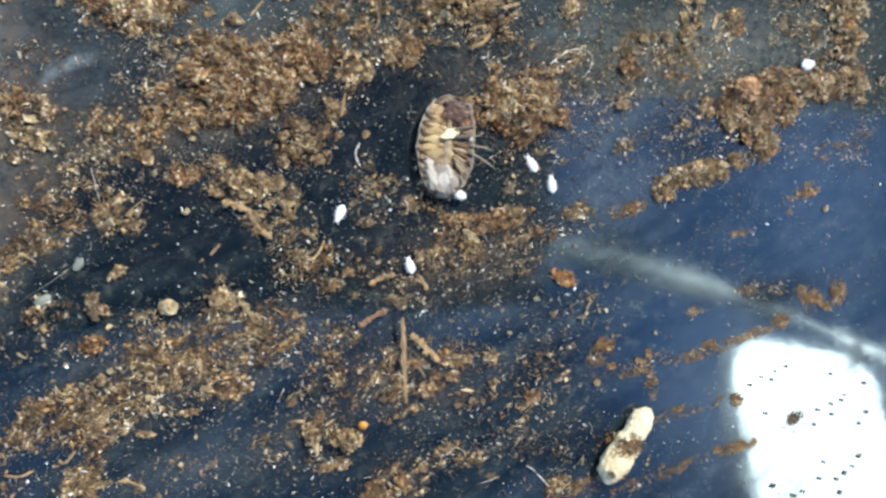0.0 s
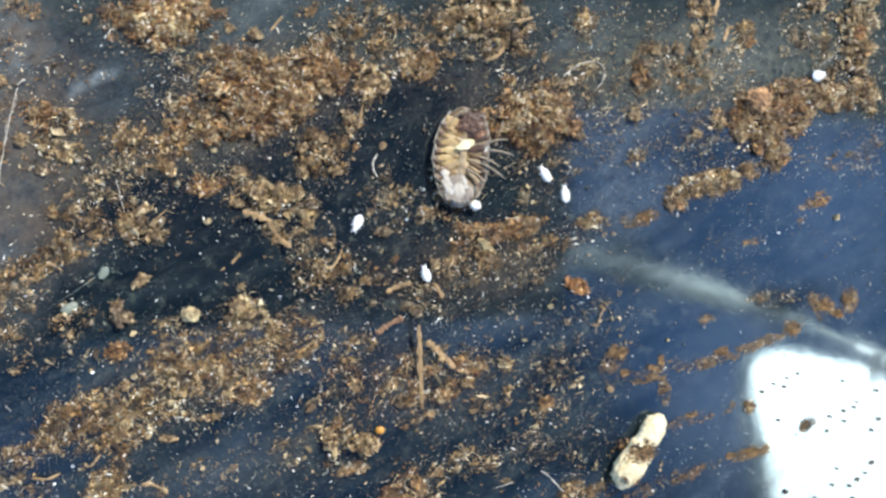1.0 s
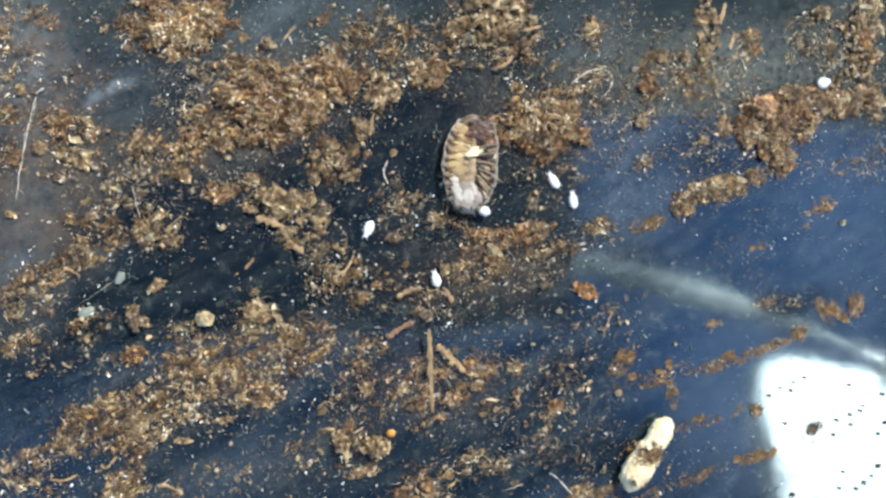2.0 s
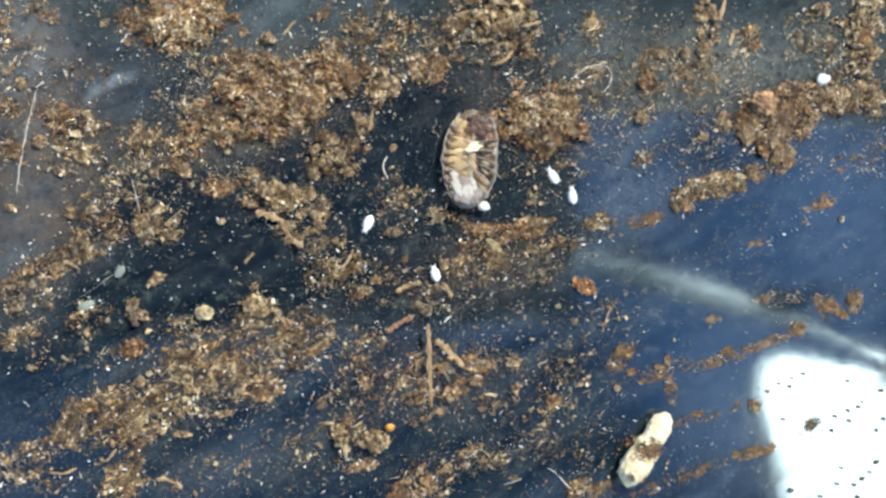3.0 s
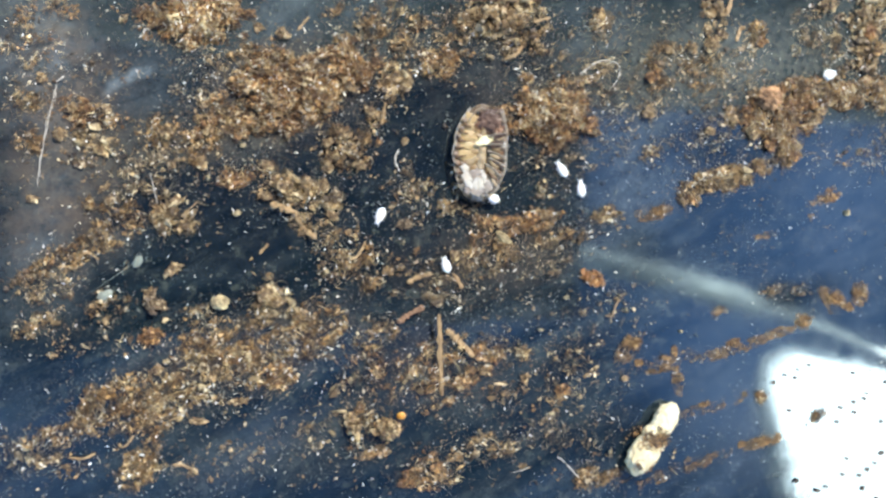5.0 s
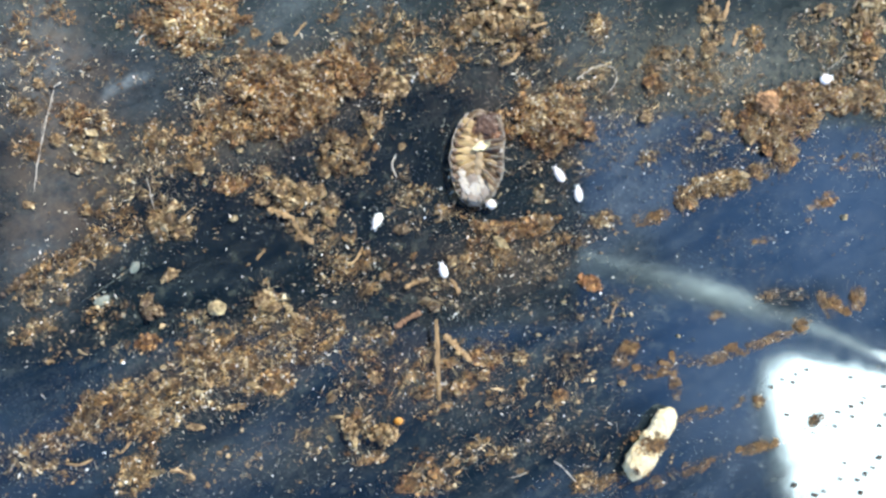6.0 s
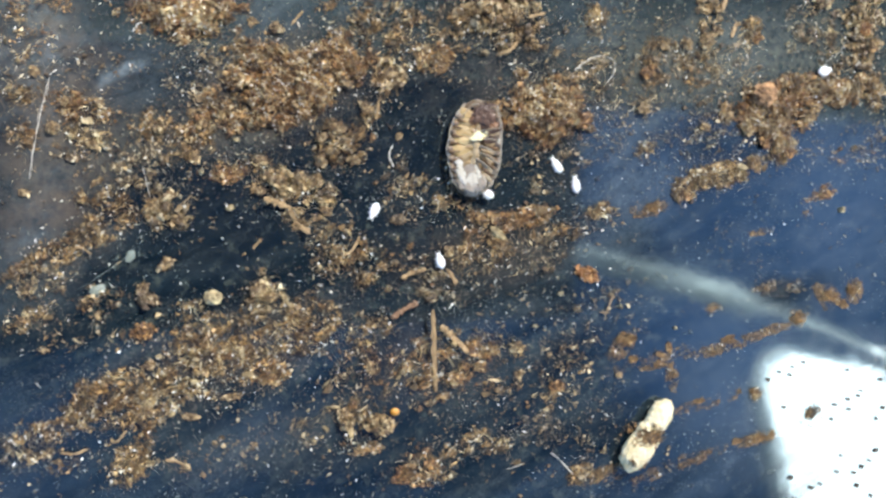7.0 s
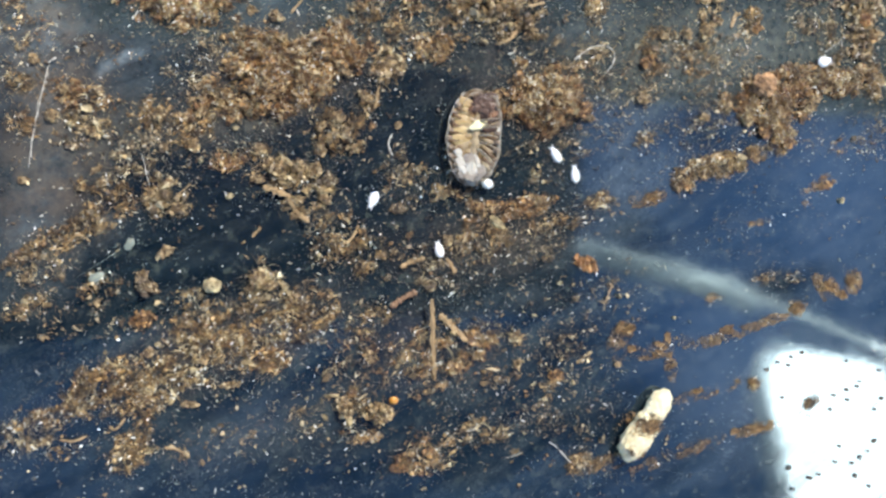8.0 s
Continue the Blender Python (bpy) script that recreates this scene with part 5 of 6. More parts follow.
lump(30.4, 10.8, 0.51, 0.39, 0, rust_soil, "rusty brown bark flake lying among soil crumbs", 0.70)
lump(33.5, 11.0, 0.46, 0.40, 30, tan_soil, "tan angular bark flake lying among soil crumbs", 0.70)
lump(0.0, 13.3, 0.60, 0.40, -40, tan_soil, "tan angular bark flake lying among soil crumbs", 0.70)
lump(-2.4, 14.2, 0.69, 0.44, 10, rust_soil, "rusty brown bark flake lying among soil crumbs", 0.70)
lump(-3.6, 13.4, 0.54, 0.39, 0, tan_soil, "tan angular bark flake lying among soil crumbs", 0.70)
lump(-0.5, 8.8, 0.65, 0.45, -30, tan_soil, "tan angular bark flake lying among soil crumbs", 0.70)
lump(-7.0, 9.9, 0.58, 0.39, 20, rust_soil, "rusty brown bark flake lying among soil crumbs", 0.70)
lump(-7.6, 3.6, 0.58, 0.34, 0, tan_soil, "tan angular bark flake lying among soil crumbs", 0.70)
lump(0.3, 3.5, 0.60, 0.40, 20, tan_soil, "tan angular bark flake lying among soil crumbs", 0.70)
lump(7.2, 3.5, 0.72, 0.46, 30, tan_soil, "tan angular bark flake lying among soil crumbs", 0.70)
lump(5.9, 0.8, 0.66, 0.41, -15, tan_soil, "tan angular bark flake lying among soil crumbs", 0.70)
lump(-0.2, 4.9, 0.90, 0.25, 35, tan_soil, "tan angular bark flake lying among soil crumbs", 0.70)
lump(16.3, 23.3, 0.53, 0.32, 60, tan_soil, "tan angular bark flake lying among soil crumbs", 0.70)
lump(65.9, 20.1, 1.02, 0.83, 20, rust_soil, "rusty brown bark flake lying among soil crumbs", 0.70)
lump(68.3, 23.7, 0.52, 0.39, 0, tan_soil, "tan angular bark flake lying among soil crumbs", 0.70)
lump(76.1, 26.0, 0.86, 0.60, 0, tan_soil, "tan angular bark flake lying among soil crumbs", 0.70)
lump(75.6, 29.4, 0.60, 1.33, 10, tan_soil, "tan angular bark flake lying among soil crumbs", 0.70)
lump(82.0, 25.6, 0.81, 0.68, 0, rust_soil, "rusty brown bark flake lying among soil crumbs", 0.70)
lump(100.3, 25.4, 0.86, 0.65, 0, rust_soil, "rusty brown bark flake lying among soil crumbs", 0.70)
lump(97.5, 30.3, 1.00, 0.79, 20, tan_soil, "tan angular bark flake lying among soil crumbs", 0.70)
lump(87.8, 17.4, 0.97, 0.69, 0, rust_soil, "rusty brown bark flake lying among soil crumbs", 0.70)
lump(91.4, 16.7, 0.84, 0.56, 10, tan_soil, "tan angular bark flake lying among soil crumbs", 0.70)
lump(83.3, 11.9, 1.02, 0.75, 0, rust_soil, "rusty brown bark flake lying among soil crumbs", 0.70)
lump(87.0, 10.7, 1.03, 0.76, 20, rust_soil, "rusty brown bark flake lying among soil crumbs", 0.70)
lump(80.7, 13.3, 0.74, 0.61, 0, tan_soil, "tan angular bark flake lying among soil crumbs", 0.70)
lump(77.8, 15.1, 0.53, 1.00, 20, tan_soil, "tan angular bark flake lying among soil crumbs", 0.70)
lump(74.4, 13.6, 0.66, 0.46, 0, tan_soil, "tan angular bark flake lying among soil crumbs", 0.70)
lump(71.6, 4.8, 0.85, 0.65, 0, rust_soil, "rusty brown bark flake lying among soil crumbs", 0.70)
lump(66.9, 3.1, 0.90, 0.58, 10, rust_soil, "rusty brown bark flake lying among soil crumbs", 0.70)
lump(59.6, 2.5, 0.81, 0.56, 0, rust_soil, "rusty brown bark flake lying among soil crumbs", 0.70)
lump(93.2, 5.2, 1.34, 0.56, 25, rust_soil, "rusty brown bark flake lying among soil crumbs", 0.70)
lump(49.8, 2.1, 1.09, 0.54, 10, rust_soil, "rusty brown bark flake lying among soil crumbs", 0.70)
lump(51.4, 2.5, 0.79, 0.55, 0, tan_soil, "tan angular bark flake lying among soil crumbs", 0.70)
lump(4.4, -6.5, 0.66, 0.46, 30, tan_soil, "tan angular bark flake lying among soil crumbs", 0.70)
lump(5.7, -7.9, 0.51, 0.72, 10, grey_grit, "grey-beige flake lying among soil crumbs", 0.70)
lump(16.8, -7.1, 0.75, 0.59, 0, tan_soil, "tan angular bark flake lying among soil crumbs", 0.70)
lump(18.4, -7.8, 0.70, 0.48, 20, tan_soil, "tan angular bark flake lying among soil crumbs", 0.70)
lump(-0.1, -9.5, 0.55, 0.25, 80, tan_soil, "tan angular bark flake lying among soil crumbs", 0.70)
lump(13.8, -14.3, 0.48, 0.37, 0, rust_soil, "rusty brown bark flake lying among soil crumbs", 0.70)
lump(18.4, -16.9, 0.75, 0.48, 15, rust_soil, "rusty brown bark flake lying among soil crumbs", 0.70)
lump(10.9, -16.0, 0.57, 0.37, 20, tan_soil, "tan angular bark flake lying among soil crumbs", 0.70)
lump(28.1, -20.3, 0.73, 0.50, 10, rust_soil, "rusty brown bark flake lying among soil crumbs", 0.70)
lump(30.1, -16.1, 0.39, 0.96, 20, tan_soil, "tan angular bark flake lying among soil crumbs", 0.70)
lump(26.8, -21.2, 0.78, 0.61, 0, tan_soil, "tan angular bark flake lying among soil crumbs", 0.70)
lump(62.8, -13.3, 0.51, 1.08, -40, rust_soil, "rusty brown bark flake lying among soil crumbs", 0.70)
lump(64.5, -16.1, 0.70, 0.51, 0, rust_soil, "rusty brown bark flake lying among soil crumbs", 0.70)
lump(69.6, -14.8, 0.52, 0.91, 10, rust_soil, "rusty brown bark flake lying among soil crumbs", 0.70)
lump(68.2, -15.6, 0.71, 0.45, 0, rust_soil, "rusty brown bark flake lying among soil crumbs", 0.70)
lump(54.5, -19.2, 0.49, 0.74, 20, rust_soil, "rusty brown bark flake lying among soil crumbs", 0.70)
lump(48.7, -17.5, 0.66, 0.48, 30, tan_soil, "tan angular bark flake lying among soil crumbs", 0.70)
lump(42.7, -14.6, 0.77, 0.53, -30, rust_soil, "rusty brown bark flake lying among soil crumbs", 0.70)
lump(43.7, -16.4, 0.89, 0.41, 30, tan_soil, "tan angular bark flake lying among soil crumbs", 0.70)
lump(82.1, -20.9, 0.61, 0.54, 0, rust_soil, "rusty brown bark flake lying among soil crumbs", 0.70)
lump(78.2, -13.8, 1.34, 0.47, 18, rust_soil, "rusty brown bark flake lying among soil crumbs", 0.70)
lump(83.0, -27.1, 1.43, 0.61, 10, rust_soil, "rusty brown bark flake lying among soil crumbs", 0.70)
lump(79.6, -27.4, 0.74, 0.47, 0, rust_soil, "rusty brown bark flake lying among soil crumbs", 0.70)
lump(74.1, -21.9, 0.92, 0.33, 10, rust_soil, "rusty brown bark flake lying among soil crumbs", 0.70)
lump(33.5, -29.4, 0.80, 0.46, 0, rust_soil, "rusty brown bark flake lying among soil crumbs", 0.70)
lump(37.6, -27.7, 0.75, 0.52, 10, rust_soil, "rusty brown bark flake lying among soil crumbs", 0.70)
lump(93.5, -8.4, 0.99, 0.71, 0, rust_soil, "rusty brown bark flake lying among soil crumbs", 0.70)
lump(97.4, -7.7, 0.86, 0.71, 0, rust_soil, "rusty brown bark flake lying among soil crumbs", 0.70)
lump(96.0, -9.6, 1.07, 0.64, -20, rust_soil, "rusty brown bark flake lying among soil crumbs", 0.70)
strip("straw", [(37.3, -9.4), (37.6, -13.8), (38.2, -19.2)], 0.68, straw, "long tan straw stalk lying on rusty soil", 1.90)
strip("straw", [(38.2, -11.3), (40.1, -12.6), (42.0, -14.6)], 0.82, straw, "short tan straw with a pale broken tip", 1.80)
strip("straw", [(33.8, -5.7), (35.0, -5.2), (36.7, -4.6)], 0.67, straw, "short tan wood splinter", 0.80)
strip("wood_splinter", [(32.7, -10.4), (34.2, -9.4), (35.7, -8.6)], 0.80, bark, "reddish brown wood splinter beside straw", 0.80)
strip("straw", [(39.6, -4.7), (40.6, -6.4)], 0.62, straw, "short pale straw bit", 0.60)
strip("twig", [(45.8, 21.1), (47.1, 21.8), (47.9, 22.5), (49.0, 23.8)], 0.49, straw, "curved pale twig at the soil edge", 1.20)
strip("straw", [(49.2, 25.7), (50.9, 26.3), (52.0, 26.7)], 0.43, straw, "pale straw bit on soil", 1.80)
strip("wood_splinter", [(17.4, 3.3), (19.0, 3.0), (20.7, 2.3)], 0.88, straw, "pale tan wood splinter in the clump", 2.20)
strip("wood_splinter", [(20.3, 2.1), (21.4, 0.8), (22.7, -0.6)], 0.70, straw, "tan wood splinter pointing out of the clump", 1.90)
strip("fibre", [(-5.1, 16.0), (-5.8, 12.9), (-6.4, 9.6), (-7.1, 4.8)], 0.17, hair, "long white fibre with fine fuzz", 0.50)
strip("fibre", [(-5.2, 15.2), (-5.5, 13.6), (-6.2, 11.8), (-6.2, 10.2)], 0.11, hair, "thin fuzzy strand beside a long white fibre", 0.30)
strip("fibre", [(-6.6, 9.0), (-6.9, 7.2), (-6.7, 5.9)], 0.10, hair, "thin fuzzy strand beside a long white fibre", 0.30)
strip("fibre", [(-5.1, 16.1), (-4.4, 16.7)], 0.23, hair, "short bent white fibre tip", 0.50)
strip("fibre", [(55.6, 19.8), (57.7, 21.3), (59.8, 21.9), (60.9, 21.3), (61.1, 19.9), (60.5, 18.6)], 0.23, hair, "pale curled root fibre", 1.00)
strip("root", [(53.0, -27.3), (54.3, -28.3), (56.1, -30.2)], 0.25, hair, "thin pale rootlet ending in a soil crumb", 0.60)
strip("flake", [(20.8, 23.3), (21.4, 24.1), (22.0, 24.8)], 0.38, straw, "tan sliver on grey plastic", 0.40)
strip("fibre", [(47.3, -29.1), (49.5, -28.5)], 0.18, hair, "thin pale fibre scrap", 0.30)
strip("fibre", [(92.8, 23.0), (94.6, 24.3), (96.0, 25.5)], 0.21, hair, "faint thin fibre on the soil", 0.40)
strip("fibre", [(4.5, 6.7), (5.0, 4.4), (5.3, 3.1)], 0.15, hair, "thin grey hair standing on a crumb", 0.60)
strip("flake", [(32.7, 7.3), (32.3, 8.7), (32.8, 10.0)], 0.30, hair, "pale grey curled sliver", 0.50)
strip("root", [(7.0, -25.5), (8.4, -25.9), (9.7, -26.8)], 0.36, straw, "tan curved rootlet on the soil", 0.50)
strip("flake", [(17.4, -1.2), (16.5, -2.3)], 0.38, straw, "tan bark sliver on the soil", 0.50)
strip("flake", [(28.8, -0.8), (27.9, -2.4), (26.8, -3.0)], 0.33, straw, "curved pale sliver on the soil", 0.80)
strip("flake", [(61.6, -7.9), (61.0, -8.9), (60.6, -10.2)], 0.26, straw, "tan sliver on blue plastic", 0.40)
strip("rootlet", [(-0.8, -2.9), (-2.1, -2.2), (-3.6, -3.5), (-5.0, -3.7)], 0.29, straw, "tan twisted rootlet on the sheet", 0.70)
strip("flake", [(9.7, 3.6), (7.9, 2.0)], 0.18, straw, "thin tan sliver on the soil", 0.90)
strip("wood_splinter", [(76.6, 28.6), (77.7, 31.3)], 0.70, straw, "tan splinter on soil", 0.60)
strip("flake", [(78.2, 25.4), (79.0, 27.0), (79.6, 27.2)], 0.63, straw, "pale bent flake on the soil", 0.50)
strip("flake", [(31.1, 14.2), (30.6, 12.9), (31.0, 15.5)], 0.27, straw, "pale sliver on the soil", 0.90)
strip("flake", [(-5.9, -17.2), (-6.4, -16.6)], 0.17, hair, "thin pale scrap on the soil", 0.30)
strip("flake", [(-1.1, -23.9), (-2.5, -24.3), (-3.9, -24.2)], 0.29, straw, "tan sliver on the soil", 0.60)
strip("rootlet", [(2.9, -22.0), (1.8, -23.2), (1.2, -23.0)], 0.30, straw, "curved grey rootlet on the soil", 1.20)


def soil_fleck(x, y, length, width, turn):
    """A thin dark scrap of leaf mould lying flat on the bare plastic."""
    rng = np.random.default_rng(int(x * 10) + int(-y * 10) * 7)
    width = max(width, 0.42 * length)
    bm = shard(rng, 12, (length * 0.54 * MM, width * 0.62 * MM, 0.08 * MM))
    bmesh.ops.subdivide_edges(bm, edges=bm.edges[:], cuts=1, use_grid_fill=True)
    for v in bm.verts:
        v.co += Vector((noise.noise(v.co * 5000), noise.noise(v.co * 5000 + Vector((7, 0, 0))), 0)) * 0.00022
    ob = part("soil_fleck", bm, dark_scrap, smooth=False)
    ob.matrix_basis = pose(x * MM, y * MM, 0.00028, rng.uniform(-8, 8), rng.uniform(-8, 8), turn + rng.uniform(-35, 35))
    return tagged(ob, "thin dark brown soil fleck on bare plastic", "soil fleck", "flecks on the bare plastic")


soil_fleck(88.2, -17.8, 0.43, 0.36, 0)
soil_fleck(89.8, -17.3, 0.5, 0.14, -40)
soil_fleck(86.1, -18.5, 0.28, 0.25, 0)
soil_fleck(87.7, -18.9, 0.29, 0.43, 0)
soil_fleck(84.3, -19.4, 0.56, 0.18, 10)
soil_fleck(86.8, -23.2, 0.71, 0.18, -10)
soil_fleck(91.3, -24.4, 0.94, 0.73, 20)
soil_fleck(89.5, -25.2, 0.36, 0.14, 10)
soil_fleck(91.0, -25.8, 0.29, 0.14, 0)
soil_fleck(97.0, -22.5, 0.59, 0.45, 40)
soil_fleck(95.0, -23.3, 0.74, 0.44, -30)
soil_fleck(97.2, -23.9, 0.67, 0.3, -10)
soil_fleck(98.7, -22.1, 0.67, 0.22, 40)
soil_fleck(94.4, -25.1, 0.51, 0.29, 0)
soil_fleck(99.2, -21.5, 0.3, 0.22, 0)
soil_fleck(102.8, -23.9, 0.84, 0.3, 0)
soil_fleck(101.7, -25.4, 0.61, 0.34, -20)
soil_fleck(102.4, -20.0, 0.76, 0.23, 0)
soil_fleck(96.9, -18.6, 0.37, 0.19, -30)
soil_fleck(88.0, -32.6, 1.07, 0.14, 15)
soil_fleck(92.7, -33.8, 0.51, 0.29, 25)
soil_fleck(91.3, -34.2, 0.87, 0.15, 20)
soil_fleck(98.6, -34.4, 0.67, 0.52, -30)
soil_fleck(98.0, -32.6, 0.75, 0.15, -10)
soil_fleck(99.3, -31.8, 0.45, 0.53, 0)
soil_fleck(100.6, -31.0, 0.45, 0.3, -20)
soil_fleck(101.6, -29.7, 1.14, 0.15, 15)
soil_fleck(100.9, -35.9, 0.6, 0.42, 20)
soil_fleck(88.6, -35.6, 0.72, 0.5, 0)
soil_fleck(96.0, -30.2, 0.59, 0.19, 20)
soil_fleck(95.3, -32.3, 0.3, 0.22, 0)
pupa_case()


def seed_husk():
    """Two pale beads joined by a thin dried film."""
    husk = thing("seed_husk", pose(0, 0, 0), "pale greenish translucent seed husk of two beads", "seed husk")
    part("bead", turned(blob(0.85 * MM, 0.5 * MM, 0.2 * MM, 4, 0.25, 2.0, 1.0), pose(-0.2 * MM, -6.75 * MM, 0.18 * MM, 0, 0, 30)), husk_skin, husk)
    part("bead", turned(blob(0.7 * MM, 0.42 * MM, 0.2 * MM, 4, 0.3, 2.0, 2.0), pose(3.2 * MM, -3.2 * MM, 0.18 * MM, 0, 0, 60)), husk_skin, husk)
    part("film", tube([(-2.4 * MM, -6.9 * MM, 0.06 * MM), (0.6 * MM, -4.9 * MM, 0.08 * MM), (2.9 * MM, -3.2 * MM, 0.10 * MM)], [0.012 * MM, 0.025 * MM, 0.018 * MM], 6), husk_skin, husk)
    return husk


seed_husk()


def larger_crumbs():
    """Single bark and compost crumbs that lie on and beside the drifts."""
    rng = np.random.default_rng(11)
    meshes = []
    for k in range(14):
        bm = shard(rng, 14, (1.0, rng.uniform(0.4, 0.85), rng.uniform(0.25, 0.6)))
        me = bpy.data.meshes.new("bark_crumb")
        bm.to_mesh(me)
        bm.free()
        me.materials.append((tan_soil, rust_soil, tan_soil, grey_grit, rust_soil)[k % 5])
        meshes.append(me)
    weights = np.array([p[2] * p[3] * p[5] ** 1.5 for p in PATCHES])
    for k in range(300):
        x, y, a, b, turn, fill, tone = PATCHES[rng.choice(len(PATCHES), p=weights / weights.sum())]
        u, v = rng.normal(0, 0.5, 2)
        c, s = math.cos(radians(turn)), math.sin(radians(turn))
        r = min(0.30, math.exp(rng.normal(-1.65, 0.3)))
        top = min(2.4, 0.34 * min(a, b)) * min(fill, 1.0) * max(0.0, 1 - u * u - v * v) * 0.75
        ob = new("bark_crumb", meshes[rng.integers(14)])
        ob.matrix_basis = pose((x + u * a * c - v * b * s) * MM, (y + u * a * s + v * b * c) * MM, (top + r * 0.35) * MM, rng.uniform(-25, 25), rng.uniform(-25, 25), rng.uniform(0, 360)) @ Matrix.Scale(r * MM, 4)
        tagged(ob, "small angular crumb of bark among soil", "bark crumb", "bark crumbs on the sheet")


larger_crumbs()


def loose_specks():
    """Fine soil dust, and bright grains for minerals and soil glints, over the whole sheet."""
    rng = np.random.default_rng(21)
    places, sizes = [], []
    c, s = math.cos(radians(24)), math.sin(radians(24))
    while len(places) < 15000:
        x, y = rng.uniform(-25, 125), rng.uniform(-55, 50)
        u, v = x * c + y * s, -x * s + y * c
        keep = 0.08 + 1.5 * noise.fractal(Vector((u * 0.06, v * 0.22, 1.5)), 1.0, 2.0, 4)
        keep *= 1.0 if x < 62 else 0.45
        if rng.uniform() < keep:
            r = min(0.15, math.exp(rng.normal(-3.15, 0.55)))
            places.append((x, y, r * 0.5 + 0.05))
            sizes.append(r)
    crumbs("soil_dust", places, sizes, dust_grey, rng, "fine grey-brown soil dust strewn over plastic", "stuff", GRAINS, GRAIN_FACES)
    spots = np.concatenate(FINE)
    sizes = np.minimum(0.12, np.exp(rng.normal(-3.1, 0.5, len(spots))))
    places = np.column_stack((spots, sizes * 0.5 + 0.03))
    crumbs("soil_grains", places, sizes, TONES["grey"], rng, "fine grey-brown grains fallen round the soil drifts", "stuff", GRAINS, GRAIN_FACES)
    places, sizes = [], []
    for x0, x1, y0, y1, count in ((56, 106, 7, 33, 5200), (-14, 24, 2, 22, 2200)):
        while count:
            x, y = rng.uniform(x0, x1), rng.uniform(y0, y1)
            u, v = x * c + y * s, -x * s + y * c
            edge = min(1.0, 0.22 * min(x - x0, x1 - x, y - y0, y1 - y))
            if rng.uniform() < edge * (0.3 + 1.3 * noise.fractal(Vector((u * 0.16, v * 0.34, 9.5)), 1.0, 2.0, 4)):
                count -= 1
                r = min(0.22, math.exp(rng.normal(-2.75, 0.45)))
                places.append((x, y, r * 0.5 + 0.03))
                sizes.append(r)
    crumbs("splashed_grains", places, sizes, TONES["grey"], rng, "small olive-brown grains splashed thinly over plastic", "stuff", GRAINS, GRAIN_FACES)
    for tone, count, mean in (("tan", 440, -2.0), ("brown", 240, -1.95), ("grey", 360, -2.05)):
        places, sizes = [], []
        for k in range(count):
            x, y, a, b, turn, fill, _ = PATCHES[rng.integers(len(PATCHES))]
            if x > 62 and (y < 8 or rng.uniform() < 0.4):
                continue
            u, v = rng.normal(0, 1.6 + a * 0.85), rng.normal(0, 1.2 + b * 0.85)
            ct, st = math.cos(radians(turn)), math.sin(radians(turn))
            px, py = x + u * ct - v * st, y + u * st + v * ct
            for _ in range(rng.integers(1, 5)):
                r = min(0.34, math.exp(rng.normal(mean, 0.35)))
                places.append((px + rng.normal(0, 0.3), py + rng.normal(0, 0.25), r * 0.5 + 0.03))
                sizes.append(r)
        crumbs("stray_crumbs", places, sizes, TONES[tone], rng, "small " + tone + " crumbs strayed from the soil drifts", "stuff")
    spots = np.concatenate(DUST)
    spots += rng.normal(0, 0.35, spots.shape)
    sizes = np.minimum(0.07, np.exp(rng.normal(-3.55, 0.35, len(spots))))
    crumbs("soil_powder", np.column_stack((spots, sizes * 0.4 + 0.03)), sizes, dust_brown, rng, "very fine brown soil powder dusting the plastic", "stuff", GRAINS, GRAIN_FACES)
    for tone, rows in BED.items():
        rows = np.array(rows)
        crumbs("soil_bed", rows[:, :3], rows[:, 3], TONES[tone], rng, SOIL_WORDS[tone].replace("crumbs", "fines").replace("grains", "fines"), "stuff", GRAINS, GRAIN_FACES)
    rows = np.array(CHIPS)
    crumbs("bark_chips", rows[:, :3], rows[:, 3], TONES["chip"], rng, "small tan bark chips lying in the soil drifts", "stuff")
    rows = np.array(SLIVERS)
    crumbs("peat_fibres", rows[:, :3], rows[:, 3], TONES["pale"], rng, "fine tan peat fibres lying over the soil drifts", "stuff", FIBRES, FIBRE_FACES)
    places, sizes = [q[:3] for q in GLINTS], [q[3] for q in GLINTS]
    spots = np.concatenate(FINE)
    near = spots[rng.choice(len(spots), 2600)]
    for x, y in near:
        r = min(0.19, math.exp(rng.normal(-2.74, 0.42)))
        places.append((x, y, r * 0.6 + rng.uniform(0.1, 0.7)))
        sizes.append(r)
    for k in range(1500):
        x, y = rng.uniform(-25, 112), rng.uniform(-50, 45)
        if x > 62 and rng.uniform() < 0.7:
            continue
        r = min(0.17, math.exp(rng.normal(-2.75, 0.36)))
        places.append((x, y, r * 0.6 + 0.08))
        sizes.append(r)
    crumbs("mineral_grains", places, sizes, glint, rng, "tiny bright white grains and painted glints strewn over plastic", "stuff", GRAINS, GRAIN_FACES)


loose_specks()


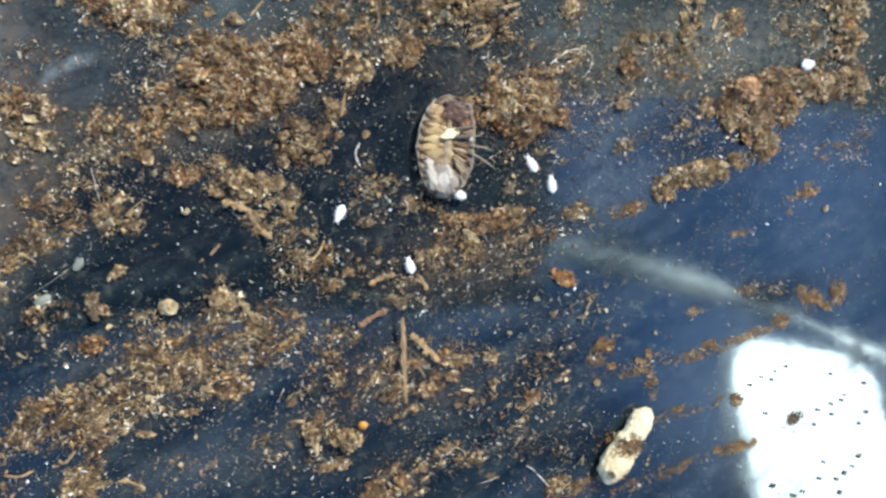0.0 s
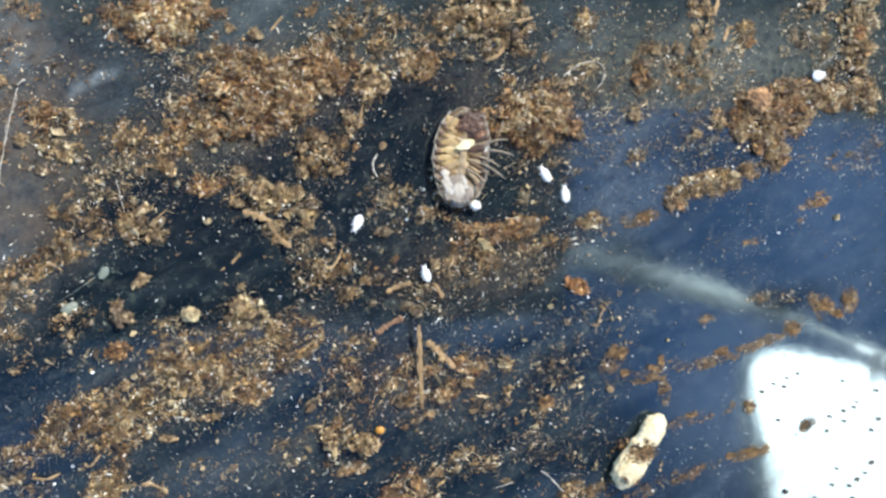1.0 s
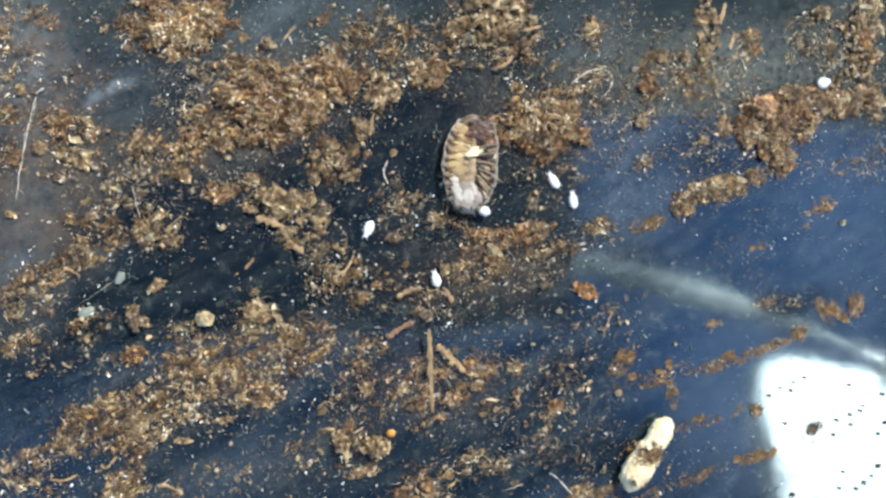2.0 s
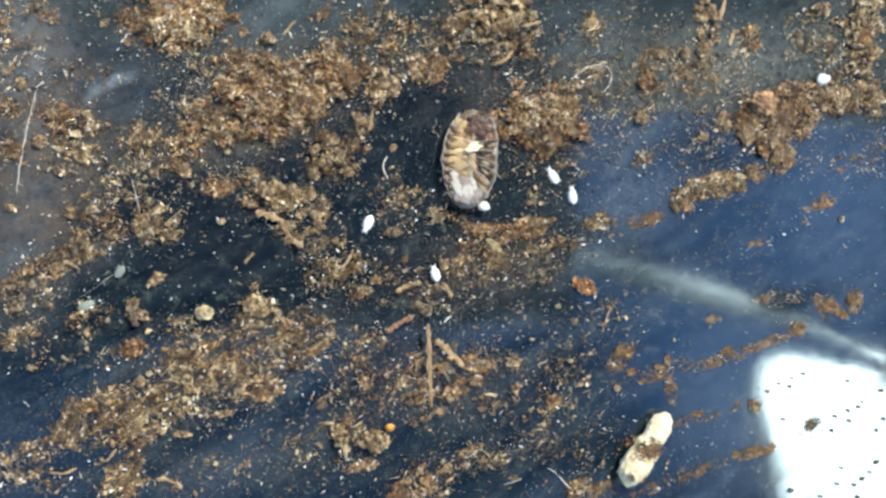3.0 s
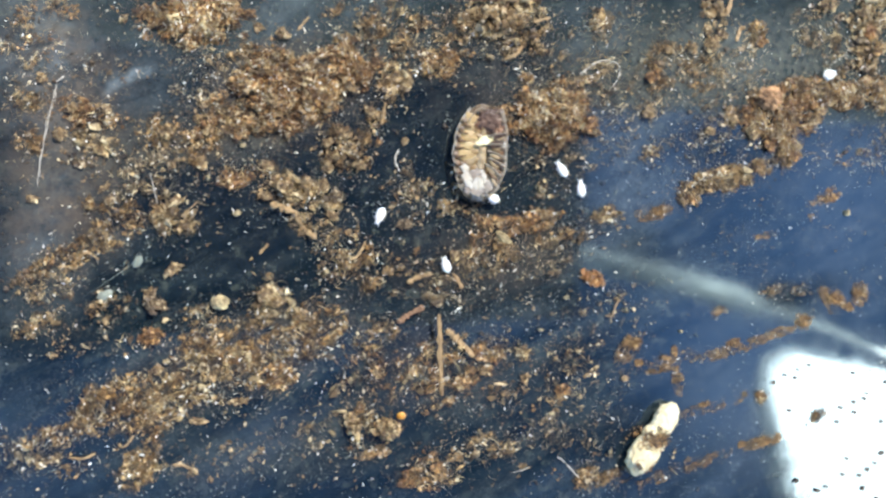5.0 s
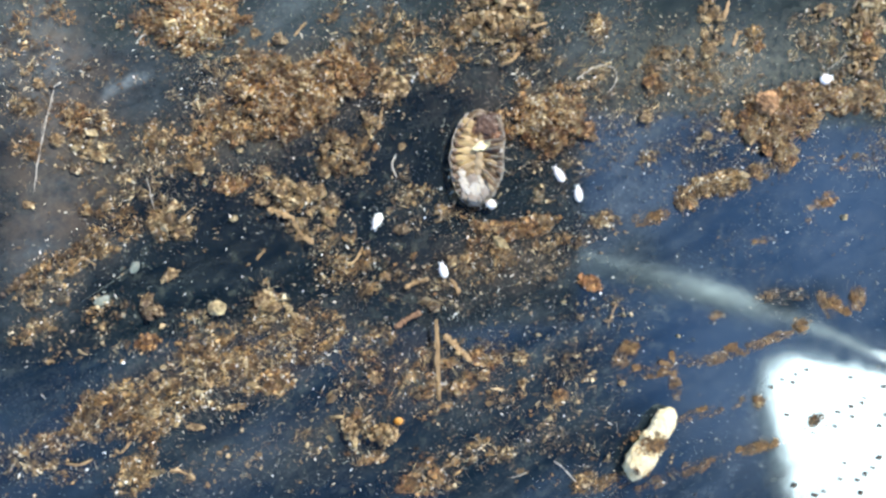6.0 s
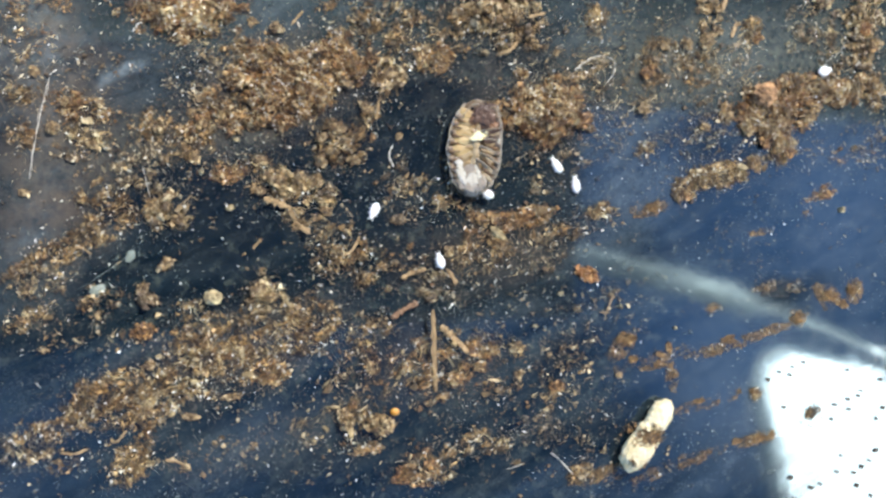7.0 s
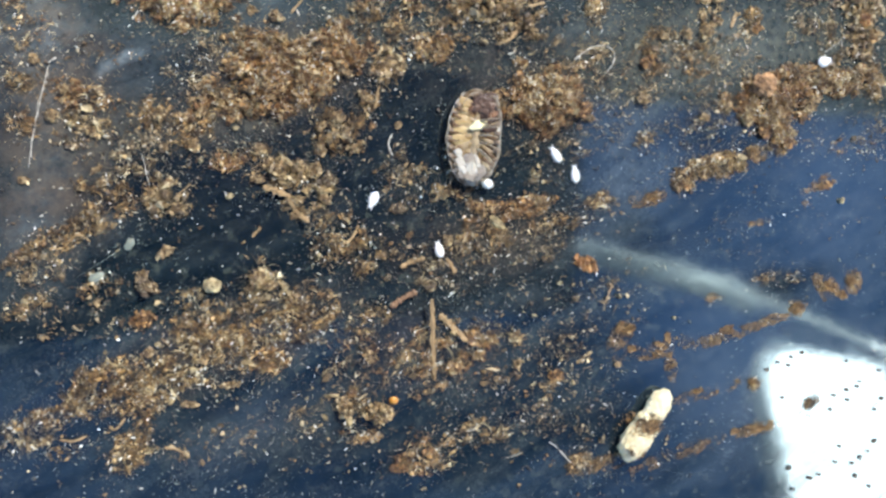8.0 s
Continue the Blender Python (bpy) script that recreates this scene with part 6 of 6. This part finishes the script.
def motions():
    """The phone sways with the lens; the woodlouse's head nods and its free legs paddle."""
    walk(PHONE, CAM_ROWS)
    neck = Vector((0.6 * MM, 2.3 * MM, 0.8 * ISO_D))
    nods = ((0.0, -4), (0.6, -3), (1.0, -4), (1.5, -7), (2.2, -5), (3.0, -2), (3.5, 0), (5.0, 0), (6.5, 1), (8.0, 1))
    walk(HEAD, [(t, Matrix.Translation(neck) @ pose(0, 0, 0, 0, 0, a) @ Matrix.Translation(-neck)) for t, a in nods])
    times = (0.0, 0.2, 0.5, 0.8, 1.0, 1.3, 1.6, 2.2, 2.8, 3.4, 4.0, 4.4, 4.8, 5.3, 5.8, 6.2, 6.6, 7.0, 7.3, 7.6, 7.8, 8.0)

    def paddle(i, *stretch):
        """How far leg i is stretched out (0 folded, 1 flat out) at those times."""
        leg, (x, y, z) = LEGS[i]
        rows = []
        for t, o in zip(times, stretch):
            swing = 16 - 14 * i + 8 * math.sin(t * 3.1 + i)
            rows.append((t, pose(x + 2.5 * MM * o, y, z + 0.3 * MM * o, 0, -34 * (1 - o) - 6, swing)))
        walk(leg, rows)

    paddle(0, 0.2, 0.2, 0.5, 1.0, 1.0, 0.8, 0.4, 0.2, 0.2, 0.2, 0.1, 0.2, 0.2, 0.1, 0.1, 0.1, 0.1, 0.1, 0.2, 0.2, 0.3, 0.1)
    paddle(1, 0.3, 0.5, 0.9, 1.1, 1.1, 0.8, 0.4, 0.2, 0.2, 0.1, 0.1, 0.3, 0.2, 0.1, 0.2, 0.3, 0.2, 0.1, 0.2, 0.2, 0.5, 0.1)
    paddle(2, 0.9, 0.9, 0.5, 0.6, 0.7, 0.4, 0.2, 0.2, 0.3, 0.2, 0.3, 0.6, 0.3, 0.2, 0.3, 0.8, 0.2, 0.1, 0.2, 0.3, 1.0, 0.1)
    paddle(3, 0.9, 0.8, 0.3, 0.6, 0.8, 0.4, 0.3, 0.2, 0.3, 0.3, 0.4, 0.5, 0.3, 0.2, 0.3, 0.3, 0.1, 0.1, 0.1, 0.3, 0.9, 0.1)
    paddle(4, 0.3, 0.3, 0.2, 0.2, 0.2, 0.2, 0.3, 0.2, 0.1, 0.1, 0.2, 0.3, 0.2, 0.1, 0.2, 0.2, 0.1, 0.0, 0.1, 0.2, 0.5, 0.1)


motions()
